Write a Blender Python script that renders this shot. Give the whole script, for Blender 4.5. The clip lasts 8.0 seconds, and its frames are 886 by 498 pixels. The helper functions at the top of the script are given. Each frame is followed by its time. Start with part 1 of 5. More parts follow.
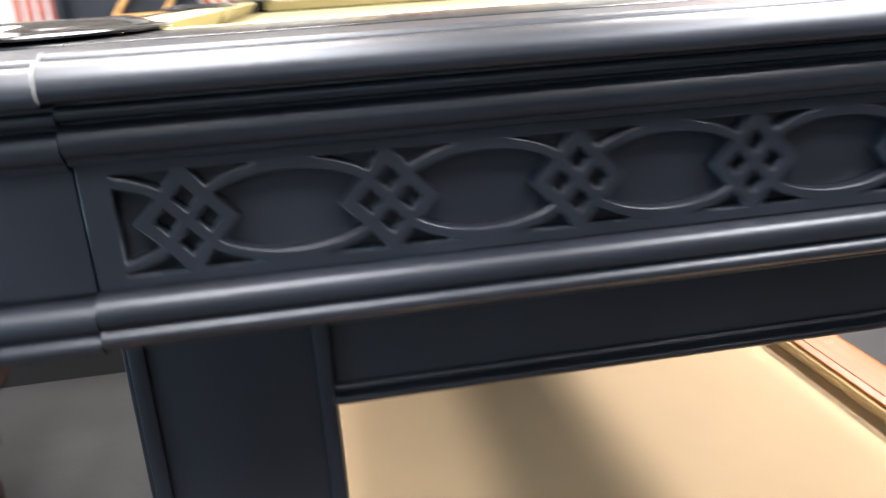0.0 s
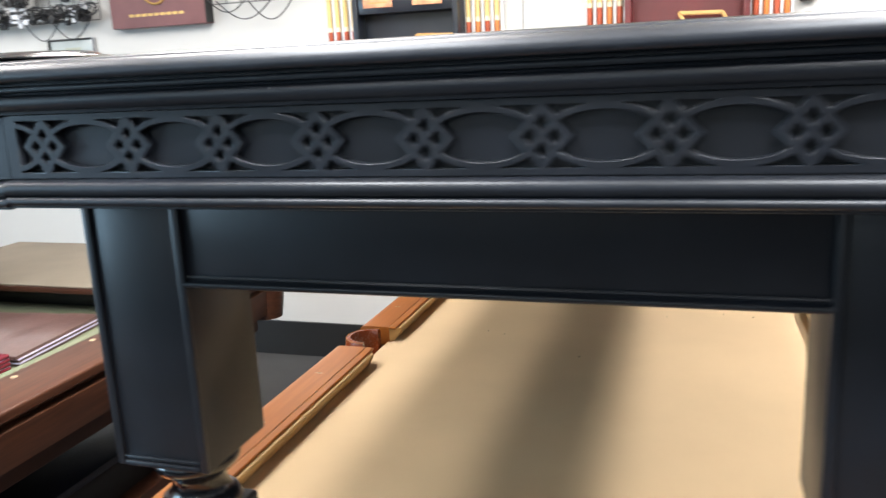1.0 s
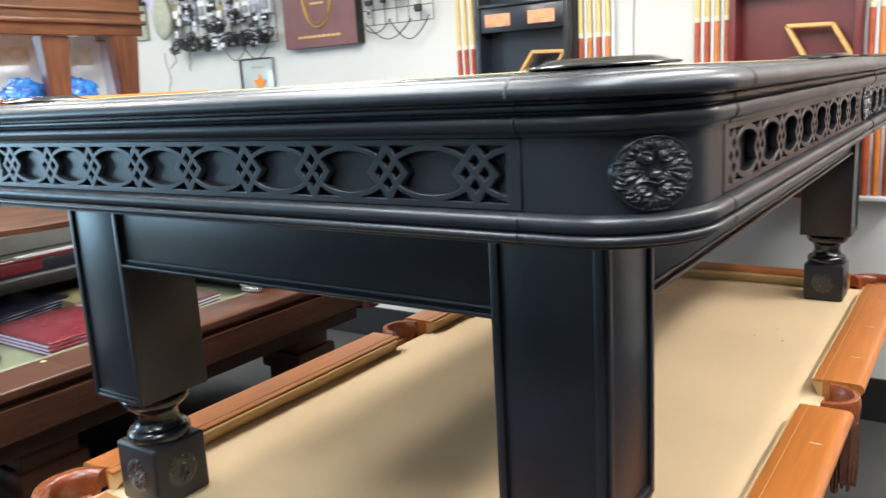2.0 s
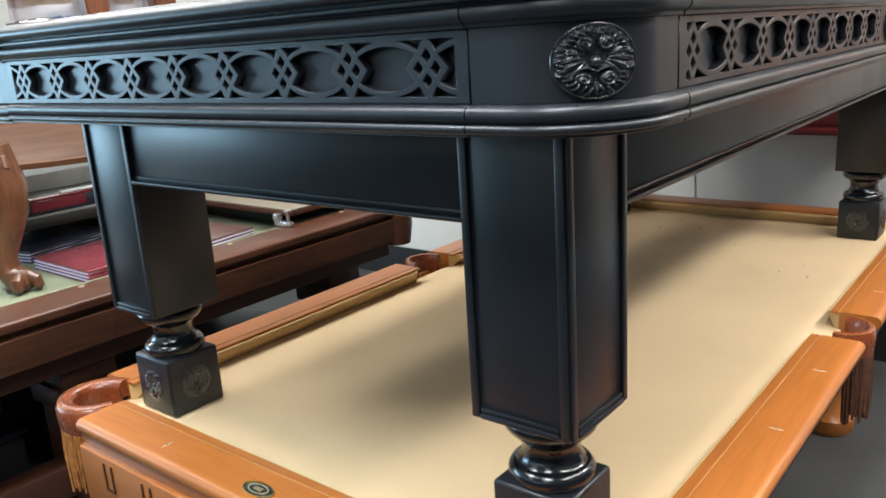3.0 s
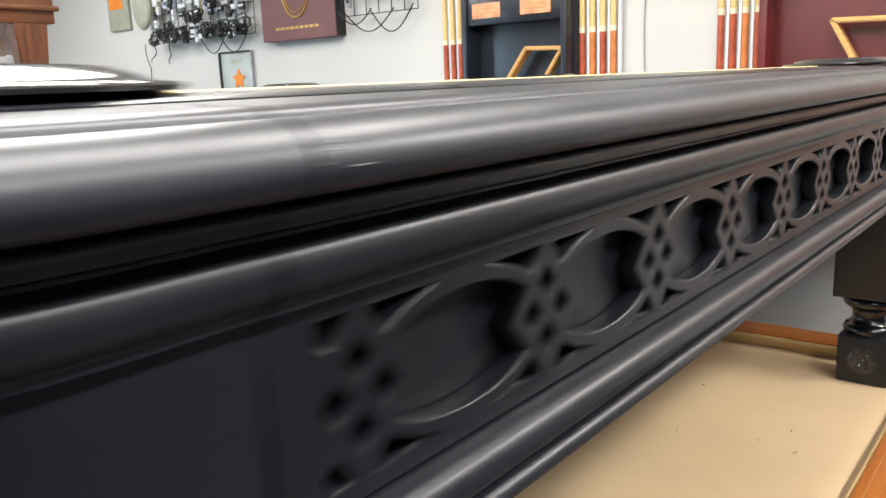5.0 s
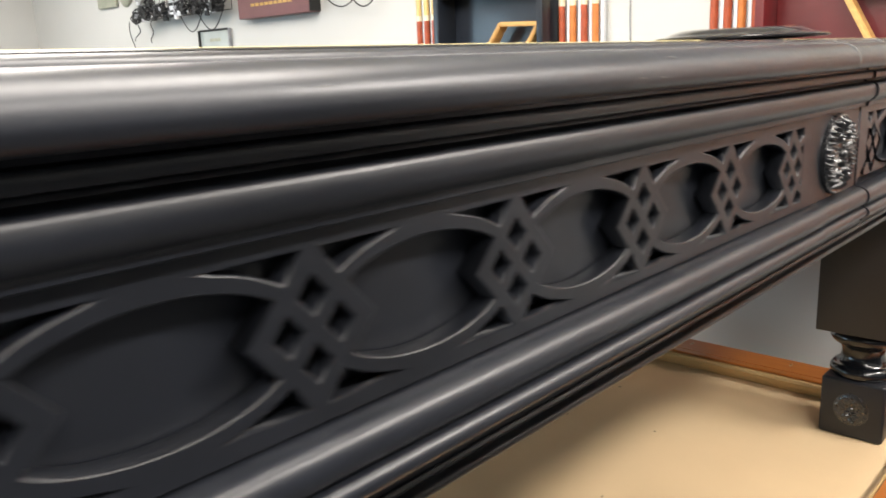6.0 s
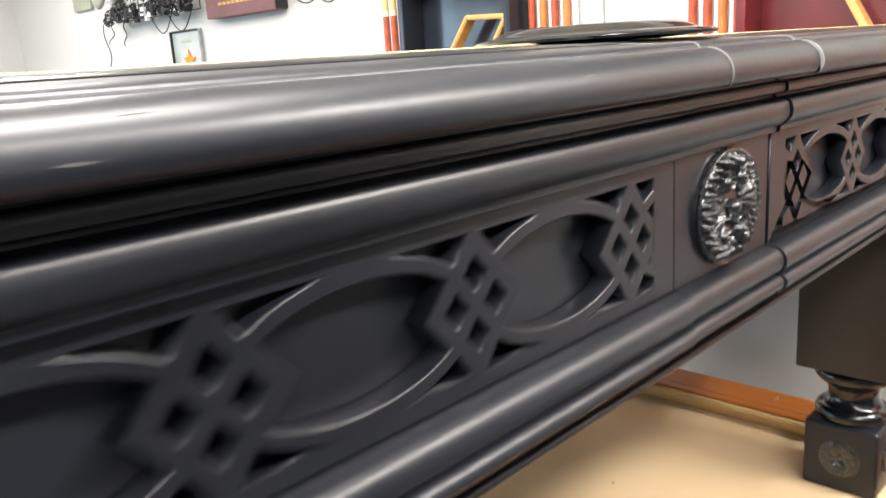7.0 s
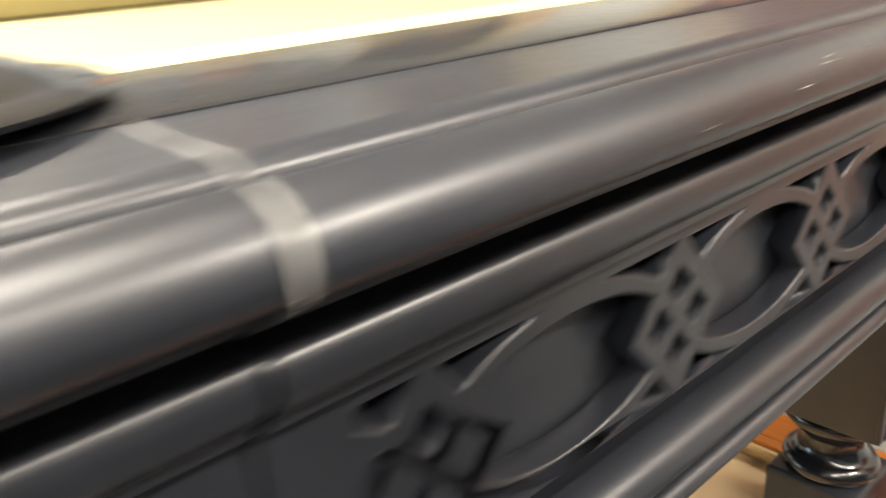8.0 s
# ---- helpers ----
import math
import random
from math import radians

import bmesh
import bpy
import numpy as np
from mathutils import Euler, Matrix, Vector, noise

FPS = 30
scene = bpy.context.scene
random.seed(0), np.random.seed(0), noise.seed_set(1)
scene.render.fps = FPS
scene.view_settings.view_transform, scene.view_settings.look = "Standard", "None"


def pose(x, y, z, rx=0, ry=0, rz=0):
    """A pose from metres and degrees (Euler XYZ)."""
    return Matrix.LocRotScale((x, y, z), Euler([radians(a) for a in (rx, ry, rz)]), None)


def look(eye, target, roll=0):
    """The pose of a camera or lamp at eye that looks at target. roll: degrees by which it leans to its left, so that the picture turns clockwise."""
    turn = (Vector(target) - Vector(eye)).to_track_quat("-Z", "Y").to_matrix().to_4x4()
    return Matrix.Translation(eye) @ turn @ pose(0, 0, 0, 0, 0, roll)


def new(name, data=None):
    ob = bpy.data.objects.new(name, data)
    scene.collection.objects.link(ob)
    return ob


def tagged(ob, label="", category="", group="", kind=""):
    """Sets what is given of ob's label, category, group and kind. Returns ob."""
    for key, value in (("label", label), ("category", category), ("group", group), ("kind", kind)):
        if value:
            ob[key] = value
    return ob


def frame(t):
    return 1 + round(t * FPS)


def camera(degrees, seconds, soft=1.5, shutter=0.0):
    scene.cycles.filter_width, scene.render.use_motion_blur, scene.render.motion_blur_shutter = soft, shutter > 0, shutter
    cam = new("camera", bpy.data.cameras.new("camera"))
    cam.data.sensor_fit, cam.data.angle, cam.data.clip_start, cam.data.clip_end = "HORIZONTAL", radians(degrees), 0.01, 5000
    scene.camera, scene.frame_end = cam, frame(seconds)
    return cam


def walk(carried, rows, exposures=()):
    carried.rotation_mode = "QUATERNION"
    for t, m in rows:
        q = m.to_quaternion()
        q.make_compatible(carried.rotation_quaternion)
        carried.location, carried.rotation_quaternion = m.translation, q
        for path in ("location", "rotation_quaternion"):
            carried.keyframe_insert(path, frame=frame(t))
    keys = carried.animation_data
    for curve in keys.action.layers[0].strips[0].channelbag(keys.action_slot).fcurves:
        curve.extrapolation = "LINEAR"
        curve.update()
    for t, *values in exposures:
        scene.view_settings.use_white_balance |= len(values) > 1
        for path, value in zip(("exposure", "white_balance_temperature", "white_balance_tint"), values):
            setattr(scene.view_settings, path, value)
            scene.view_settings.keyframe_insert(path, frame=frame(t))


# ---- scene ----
# The camera and its walk
cam = camera(58.5, 8.0, soft=1.5, shutter=0.5)
PATH = [
    (0, (-0.401, -0.466, 1.607), (-0.114, 1.409, 0.973), -3.8),
    (0.4, (-0.163, -0.667, 1.574), (-0.28, 1.274, 1.107), -2.7),
    (0.5, (-0.086, -0.712, 1.573), (-0.286, 1.229, 1.134), -3.1),
    (0.8, (0.113, -0.774, 1.575), (-0.336, 1.12, 1.115), -3.4),
    (1, (0.259, -0.765, 1.554), (-0.336, 1.092, 1.109), -2.8),
    (1.2, (0.406, -0.737, 1.557), (-0.279, 1.09, 1.12), -2.5),
    (2.3, (1.027, -0.709, 1.586), (-0.179, 0.83, 1.165), -3.6),
    (2.5, (1.039, -0.695, 1.575), (-0.175, 0.829, 1.127), -3.8),
    (3, (1.044, -0.681, 1.517), (-0.18, 0.814, 1.0), -3.7),
    (3.3, (1.04, -0.655, 1.521), (-0.209, 0.812, 0.987), -4.5),
    (3.5, (1.018, -0.593, 1.532), (-0.242, 0.874, 1.022), -5.1),
    (4, (0.932, -0.4, 1.589), (-0.297, 1.134, 1.222), -4.1),
    (4.2, (0.896, -0.317, 1.59), (-0.307, 1.245, 1.256), -3.7),
    (4.5, (0.872, -0.219, 1.585), (-0.313, 1.352, 1.227), -3.3),
    (4.7, (0.876, -0.138, 1.59), (-0.321, 1.417, 1.202), -3.1),
    (5.8, (0.915, 0.456, 1.584), (-0.412, 1.887, 1.147), -1.7),
    (6, (0.925, 0.521, 1.579), (-0.403, 1.945, 1.123), -2.3),
    (6.5, (0.936, 0.627, 1.576), (-0.393, 2.044, 1.102), -3.5),
    (7, (0.912, 0.828, 1.586), (-0.456, 2.21, 1.116), -3.8),
    (7.2, (0.888, 0.917, 1.588), (-0.509, 2.27, 1.118), -4.1),
    (7.5, (0.869, 1.062, 1.599), (-0.57, 2.355, 1.091), -4.3),
    (7.6, (0.858, 1.104, 1.595), (-0.575, 2.403, 1.088), -4.4),
    (8, (0.839, 1.296, 1.619), (-0.562, 2.532, 0.903), -3.9),
]
walk(cam, [(t, look(eye, target, roll)) for t, eye, target, roll in PATH], [(0.0, 0.05, 6550, 16), (0.5, -0.18, 6550, 13), (1.2, -0.20, 6550, 13), (2.3, -0.47, 6400, 8), (4.0, -0.46, 6480, 9), (4.7, -0.54, 6600, 11), (5.8, -0.40, 6850, 11), (6.0, -0.33, 6950, 12), (6.5, -0.07, 7000, 13), (7.0, 0.05, 6800, 13), (7.5, 0.12, 6550, 9), (8.0, 0.08, 7450, 11)])

# ---- world, lamps, exposure ----
scene.view_settings.exposure = 0.0
world = bpy.data.worlds.new("world")
scene.world = world
world.use_nodes = True
wn = world.node_tree.nodes
sky = wn.new("ShaderNodeTexSky")
sky.sky_type, sky.sun_disc = "NISHITA", False
sky.sun_elevation, sky.sun_rotation = radians(35), radians(200)
world.node_tree.links.new(sky.outputs[0], wn["Background"].inputs[0])
wn["Background"].inputs[1].default_value = 0.12

FLOOR_Z, CEIL_Z = 0.0, 2.95
W_WIN = (-3.6, -0.9, 0.9, 2.5)  # glazed shop front in the west wall: south and north edge, sill and head
ROOM = (-5.6, 3.9, -4.2, 3.06)  # west, east, south, north inner faces
S_WIN = (-4.9, 0.6, 1.75, 2.75)  # added high window, unseen, in the south wall: west and east edge, sill and head


def area_lamp(name, m, sx, sy, watts, colour):
    d = bpy.data.lights.new(name, "AREA")
    d.shape, d.size, d.size_y, d.energy, d.color = "RECTANGLE", sx, sy, watts, colour
    ob = new(name, d)
    ob.matrix_world = m
    return ob


WARM, COOL = (1.0, 0.985, 0.965), (0.84, 0.93, 1.0)  # lamps at the front end are tinted cool so the bead highlights turn bluish
# unseen ceiling lamps, set to suit highlights and shadows: place, width, length and power
LAMPS = [(-1.95, 0.1, 0.26, 1.14, 50), (-1.35, 1.35, 0.26, 1.14, 46), (2.0, 0.1, 0.26, 1.14, 40), (2.0, 1.30, 0.26, 1.14, 32), (-0.6, -0.62, 0.56, 1.14, 72), (0.85, -0.76, 0.56, 1.14, 72),
         # the lamp at (2.1, 2.50) is added to brighten the low north wall
         (-4.1, 0.1, 0.26, 1.14, 48), (-4.1, 1.55, 0.26, 1.14, 48), (-1.0, -2.5, 0.26, 1.14, 8), (1.3, -2.5, 0.26, 1.14, 8), (2.1, 2.50, 0.26, 0.70, 85), (-0.6, 0.65, 0.56, 1.14, 44),
         (0.85, 0.46, 0.56, 1.14, 46), (0.85, 1.40, 0.56, 0.56, 30)]
for lx, ly, lw, ll, watts in LAMPS:
    area_lamp("ceiling_lamp_light", pose(lx, ly, CEIL_Z - 0.075), lw, ll, watts, COOL if ly < -0.5 else WARM)
# bluish fill in the added south window, for highlights on the front beads
area_lamp("south_window_fill", pose((S_WIN[0] + S_WIN[1]) / 2, ROOM[2] + 0.02, (S_WIN[2] + S_WIN[3]) / 2, 90, 0, 0), S_WIN[1] - S_WIN[0] - 0.2, S_WIN[3] - S_WIN[2] - 0.2, 13, (0.45, 0.78, 1.0))

area_lamp("shop_front_daylight", pose(ROOM[0] + 0.02, (W_WIN[0] + W_WIN[1]) / 2, (W_WIN[2] + W_WIN[3]) / 2, 90, 0, -90), W_WIN[1] - W_WIN[0] - 0.2, W_WIN[3] - W_WIN[2] - 0.2, 185, (0.46, 0.76, 1.0))

# ---- materials ----
def mat(name, colour, rough=0.5, metal=0.0, vary=0.12, scale=8.0, bump=0.0, bump_scale=60.0, coat=0.0, second=None, stretch=(1, 1, 1), fleck=0.0, smudge=0.0):
    m = bpy.data.materials.new(name)
    m.use_nodes = True
    nt = m.node_tree
    n, l = nt.nodes, nt.links
    b = n["Principled BSDF"]
    b.inputs["Roughness"].default_value = rough
    b.inputs["Metallic"].default_value = metal
    b.inputs["Coat Weight"].default_value = coat
    b.inputs["Coat Roughness"].default_value = 0.12
    tc = n.new("ShaderNodeTexCoord")
    mp = n.new("ShaderNodeMapping")
    mp.inputs["Scale"].default_value = stretch
    l.new(tc.outputs["Object"], mp.inputs["Vector"])
    big = n.new("ShaderNodeTexNoise")
    big.inputs["Scale"].default_value, big.inputs["Detail"].default_value = scale, 5.0
    l.new(mp.outputs[0], big.inputs["Vector"])
    fine = n.new("ShaderNodeTexNoise")
    fine.inputs["Scale"].default_value, fine.inputs["Detail"].default_value = bump_scale, 4.0
    l.new(mp.outputs[0], fine.inputs["Vector"])
    mix = n.new("ShaderNodeMix")
    mix.data_type = "RGBA"
    dark = tuple(c * (1 - vary) for c in colour)
    lite = second or tuple(min(1, c * (1 + vary)) for c in colour)
    mix.inputs["A"].default_value = (*dark, 1)
    mix.inputs["B"].default_value = (*lite, 1)
    ramp = n.new("ShaderNodeMapRange")
    ramp.inputs["From Min"].default_value, ramp.inputs["From Max"].default_value = 0.3, 0.7
    l.new(big.outputs["Fac"], ramp.inputs["Value"])
    l.new(ramp.outputs[0], mix.inputs["Factor"])
    out = mix.outputs["Result"]
    if fleck:
        m2 = n.new("ShaderNodeMix")
        m2.data_type, m2.blend_type = "RGBA", "MULTIPLY"
        r2 = n.new("ShaderNodeMapRange")
        r2.inputs["From Min"].default_value, r2.inputs["From Max"].default_value = 0.35, 0.65
        r2.inputs["To Min"].default_value, r2.inputs["To Max"].default_value = 1 - fleck, 1.0
        l.new(fine.outputs["Fac"], r2.inputs["Value"])
        l.new(out, m2.inputs["A"])
        l.new(r2.outputs[0], m2.inputs["B"])
        m2.inputs["Factor"].default_value = 1.0
        out = m2.outputs["Result"]
    l.new(out, b.inputs["Base Color"])
    rr = n.new("ShaderNodeMapRange")
    rr.inputs["To Min"].default_value, rr.inputs["To Max"].default_value = max(0.02, rough - 0.06), min(1, rough + 0.07)
    l.new(fine.outputs["Fac"], rr.inputs["Value"])
    gloss = rr.outputs[0]
    if smudge:                                  # wiped and dusty patches in the gloss
        wipe = n.new("ShaderNodeTexNoise")
        wipe.inputs["Scale"].default_value, wipe.inputs["Detail"].default_value, wipe.inputs["Distortion"].default_value = 3.0, 6.0, 1.2
        l.new(tc.outputs["Object"], wipe.inputs["Vector"])
        sm = n.new("ShaderNodeMapRange")
        sm.inputs["From Min"].default_value, sm.inputs["From Max"].default_value = 0.3, 0.7
        sm.inputs["To Min"].default_value, sm.inputs["To Max"].default_value = -smudge, smudge
        l.new(wipe.outputs["Fac"], sm.inputs["Value"])
        plus = n.new("ShaderNodeMath")
        l.new(gloss, plus.inputs[0])
        l.new(sm.outputs[0], plus.inputs[1])
        gloss = plus.outputs[0]
    l.new(gloss, b.inputs["Roughness"])
    if bump:
        bp = n.new("ShaderNodeBump")
        bp.inputs["Strength"].default_value, bp.inputs["Distance"].default_value = bump, 0.002
        l.new(fine.outputs["Fac"], bp.inputs["Height"])
        l.new(bp.outputs[0], b.inputs["Normal"])
    return m


def wood(name, dark, light, rough=0.35, axis=1, coat=0.3, scale=5.0):
    """Wood with its grain along one axis (0 x, 1 y, 2 z)."""
    m = bpy.data.materials.new(name)
    m.use_nodes = True
    n, l = m.node_tree.nodes, m.node_tree.links
    b = n["Principled BSDF"]
    b.inputs["Roughness"].default_value = rough
    b.inputs["Coat Weight"].default_value, b.inputs["Coat Roughness"].default_value = coat, 0.15
    tc, mp = n.new("ShaderNodeTexCoord"), n.new("ShaderNodeMapping")
    st = [14.0, 14.0, 14.0]
    st[axis] = 0.9
    mp.inputs["Scale"].default_value = st
    l.new(tc.outputs["Object"], mp.inputs["Vector"])
    grain = n.new("ShaderNodeTexNoise")
    grain.inputs["Scale"].default_value, grain.inputs["Detail"].default_value = scale, 8.0
    grain.inputs["Distortion"].default_value = 0.8
    l.new(mp.outputs[0], grain.inputs["Vector"])
    blot = n.new("ShaderNodeTexNoise")
    blot.inputs["Scale"].default_value = 3.0
    l.new(tc.outputs["Object"], blot.inputs["Vector"])
    add = n.new("ShaderNodeMath")
    add.operation = "MULTIPLY_ADD"
    l.new(blot.outputs["Fac"], add.inputs[0])
    add.inputs[1].default_value = 0.5
    l.new(grain.outputs["Fac"], add.inputs[2])
    ramp = n.new("ShaderNodeMapRange")
    ramp.inputs["From Min"].default_value, ramp.inputs["From Max"].default_value = 0.5, 1.0
    l.new(add.outputs[0], ramp.inputs["Value"])
    mix = n.new("ShaderNodeMix")
    mix.data_type = "RGBA"
    mix.inputs["A"].default_value, mix.inputs["B"].default_value = (*dark, 1), (*light, 1)
    l.new(ramp.outputs[0], mix.inputs["Factor"])
    l.new(mix.outputs["Result"], b.inputs["Base Color"])
    bp = n.new("ShaderNodeBump")
    bp.inputs["Strength"].default_value, bp.inputs["Distance"].default_value = 0.15, 0.001
    l.new(grain.outputs["Fac"], bp.inputs["Height"])
    l.new(bp.outputs[0], b.inputs["Normal"])
    return m


M_BLACK = mat("black_satin_paint", (0.0100, 0.0117, 0.0160), 0.39, vary=0.3, scale=9, bump=0.02, bump_scale=220, coat=0.14, smudge=0.05)
M_BLACK.node_tree.nodes["Principled BSDF"].inputs["Coat Roughness"].default_value = 0.28
M_BLACK.node_tree.nodes["Principled BSDF"].inputs["Specular IOR Level"].default_value = 0.44
M_CAST = mat("black_cast_metal", (0.012, 0.013, 0.016), 0.28, 0.0, vary=0.3, scale=30, bump=0.05, bump_scale=160, coat=0.3)
M_CAST.node_tree.nodes["Principled BSDF"].inputs["Specular IOR Level"].default_value = 0.75
M_TOP = mat("black_rubbed_lacquer", (0.0070, 0.0080, 0.0100), 0.32, vary=0.3, scale=9, bump=0.05, bump_scale=180, coat=0.2, smudge=0.08)
M_TURNED = mat("black_gloss_turning", (0.005, 0.006, 0.008), 0.2, vary=0.25, scale=20, bump=0.04, bump_scale=150, coat=0.4)
M_POCKET = mat("black_glossy_pocket_iron", (0.010, 0.010, 0.012), 0.10, vary=0.2, scale=15, coat=0.5)
M_CLOTH = mat("beige_billiard_cloth", (0.72, 0.53, 0.315), 0.95, vary=0.05, scale=3.5, bump=0.25, bump_scale=900, fleck=0.05)
M_CREAM = mat("cream_billiard_cloth", (0.345, 0.297, 0.145), 0.95, vary=0.05, scale=4, bump=0.2, bump_scale=900)
M_CUSHION = mat("tan_cushion_cloth", (0.56, 0.37, 0.165), 0.95, vary=0.06, scale=6, bump=0.2, bump_scale=900)
M_GREEN = mat("dusty_green_cloth", (0.185, 0.20, 0.125), 0.95, vary=0.1, scale=4, bump=0.2, bump_scale=700)
M_ORANGE_X = wood("honey_oak_across", (0.31, 0.096, 0.018), (0.42, 0.142, 0.028), 0.34, 0, 0.12)
M_ORANGE = wood("honey_oak", (0.31, 0.096, 0.018), (0.42, 0.142, 0.028), 0.34, 1, 0.12)
M_ORANGE_LINE = mat("pale_inlay", (0.5, 0.28, 0.12), 0.5)
M_INLAY = mat("dark_inlay", (0.05, 0.015, 0.006), 0.5)
M_LEATHER = mat("oxblood_leather", (0.20, 0.044, 0.013), 0.26, vary=0.3, scale=18, bump=0.4, bump_scale=200, coat=0.2)
M_FRINGE = mat("brown_tassel_thread", (0.36, 0.135, 0.030), 0.9, vary=0.35, scale=60, bump=0.5, bump_scale=300)
# the same thread darkened, standing for the shade at the side pockets
M_FRINGE_SHADE = mat("tassel_thread_in_shade", (0.085, 0.028, 0.012), 0.9, vary=0.35, scale=60, bump=0.5, bump_scale=300)
M_MAHOG = wood("mahogany", (0.040, 0.0135, 0.0065), (0.105, 0.038, 0.018), 0.42, 1, 0.12)
M_MAHOG_X = wood("mahogany_across", (0.040, 0.0135, 0.0065), (0.105, 0.038, 0.018), 0.42, 0, 0.12)
M_WALNUT = wood("brown_walnut", (0.05, 0.018, 0.008), (0.14, 0.056, 0.024), 0.45, 1, 0.15)
M_WALNUT_Z = wood("brown_walnut_upright", (0.045, 0.015, 0.007), (0.13, 0.048, 0.02), 0.34, 2, 0.45)
M_WALL = mat("white_wall_paint", (0.60, 0.60, 0.58), 0.85, vary=0.03, scale=1.4, bump=0.15, bump_scale=120)
M_DARK_PANEL = mat("dark_panel_grey", (0.040, 0.044, 0.052), 0.8, vary=0.1, scale=2)
M_CEIL = mat("white_ceiling_tile", (0.78, 0.77, 0.73), 0.9, vary=0.04, scale=5, bump=0.3, bump_scale=80)
M_FLOOR = mat("grey_concrete", (0.058, 0.058, 0.059), 0.6, vary=0.22, scale=2.2, bump=0.2, bump_scale=40, fleck=0.15)
M_RUBBER = mat("black_base_strip", (0.012, 0.012, 0.012), 0.5)
M_NAVY = mat("dark_navy_lacquer", (0.014, 0.018, 0.026), 0.3, vary=0.2, coat=0.2)
M_MAROON = mat("maroon_lacquer", (0.115, 0.012, 0.014), 0.38, vary=0.18, scale=6, coat=0.2)
M_COPPER = mat("copper_plate", (0.80, 0.36, 0.20), 0.35, 0.3, vary=0.25, scale=25)
M_CUE_TOP = mat("pale_yellow_maple", (0.74, 0.54, 0.22), 0.4, vary=0.08)
M_CUE_RED = mat("red_stained_butt", (0.42, 0.085, 0.035), 0.35, vary=0.25, scale=20)
M_CUE_ORG = mat("amber_stained_butt", (0.60, 0.20, 0.05), 0.35, vary=0.2, scale=20)
M_CUE_WHITE = mat("ivory_ferrule", (0.78, 0.70, 0.52), 0.4)
M_RACKWOOD = mat("blond_rack_wood", (0.62, 0.36, 0.12), 0.45, vary=0.15, scale=12, stretch=(1, 1, 6))
M_CARD = mat("maroon_card", (0.19, 0.085, 0.085), 0.6, vary=0.08)
M_CARD_TOP = mat("salmon_card", (0.72, 0.36, 0.22), 0.6, vary=0.06)
M_GOLD = mat("gold_print", (0.55, 0.33, 0.10), 0.4, 0.4)
M_WIRE = mat("black_wire", (0.012, 0.012, 0.014), 0.5)
M_GREYP = mat("grey_plastic", (0.30, 0.31, 0.33), 0.5, vary=0.25, scale=25)
M_WHITEP = mat("white_plastic", (0.75, 0.77, 0.80), 0.35, vary=0.06)
M_BAGCLEAR = mat("pale_blue_film", (0.80, 0.86, 0.93), 0.2, vary=0.10, scale=14, coat=0.4)
M_BLUE = mat("bright_blue_film", (0.010, 0.075, 0.52), 0.2, vary=0.4, scale=34, coat=0.5, second=(0.05, 0.27, 0.72))
M_LABEL = mat("yellowed_printed_card", (0.72, 0.71, 0.60), 0.4, vary=0.2, scale=30)
M_STAR = mat("orange_star", (0.85, 0.25, 0.02), 0.5)
M_BROWNV = mat("grey_brown_vinyl", (0.15, 0.085, 0.075), 0.3, vary=0.15, scale=9, bump=0.25, bump_scale=60, coat=0.3)
M_SLABTOP = mat("tan_slab_cloth", (0.175, 0.148, 0.11), 0.9, vary=0.1, scale=5, bump=0.2, bump_scale=400)
M_FILMGREY = mat("lilac_grey_film", (0.46, 0.48, 0.60), 0.3, vary=0.1)
M_BURG = mat("burgundy_vinyl", (0.17, 0.016, 0.028), 0.25, vary=0.06, scale=14, bump=0.12, bump_scale=40, coat=0.3)
M_NAVYV = mat("dark_blue_vinyl", (0.012, 0.014, 0.026), 0.35, vary=0.2, scale=14, bump=0.25, bump_scale=90)
M_LINING = mat("lilac_lining", (0.58, 0.53, 0.70), 0.8)
M_SLATE = mat("grey_slate", (0.22, 0.22, 0.21), 0.6, vary=0.15)
M_BRASS = mat("brass", (0.60, 0.42, 0.15), 0.3, 0.9)
M_BADGE = mat("green_badge", (0.010, 0.018, 0.012), 0.35)
M_PEARL = mat("pearl_sight", (0.42, 0.32, 0.20), 0.4)
M_STEEL = mat("bright_steel", (0.6, 0.6, 0.6), 0.25, 0.9)
M_CUT = mat("bare_joint_putty", (0.15, 0.147, 0.14), 0.7, vary=0.45, scale=60)
M_SAGE = mat("sage_grey_card", (0.36, 0.37, 0.29), 0.5, vary=0.15, scale=25)
M_GLASSY = mat("greenish_grey_glass", (0.46, 0.51, 0.50), 0.12, vary=0.10, scale=7, coat=0.5)
M_BALL = mat("pale_pink_ball", (0.75, 0.50, 0.42), 0.15, coat=0.5)
M_DIFFUSER = bpy.data.materials.new("lamp_diffuser")
M_DIFFUSER.use_nodes = True
M_DIFFUSER.node_tree.nodes["Principled BSDF"].inputs["Emission Color"].default_value = (1.0, 0.95, 0.88, 1)
M_DIFFUSER.node_tree.nodes["Principled BSDF"].inputs["Emission Strength"].default_value = 8.0
M_GLASS = bpy.data.materials.new("window_glass")
M_GLASS.use_nodes = True
M_GLASS.node_tree.nodes["Principled BSDF"].inputs["Transmission Weight"].default_value = 1.0
M_GLASS.node_tree.nodes["Principled BSDF"].inputs["Roughness"].default_value = 0.0


# ---- mesh helpers ----
def part(name, bm, material, parent=None, label="", smooth=False):
    me = bpy.data.meshes.new(name)
    bmesh.ops.recalc_face_normals(bm, faces=bm.faces)
    bm.to_mesh(me)
    bm.free()
    return mesh_part(name, me, material, parent, label, smooth)


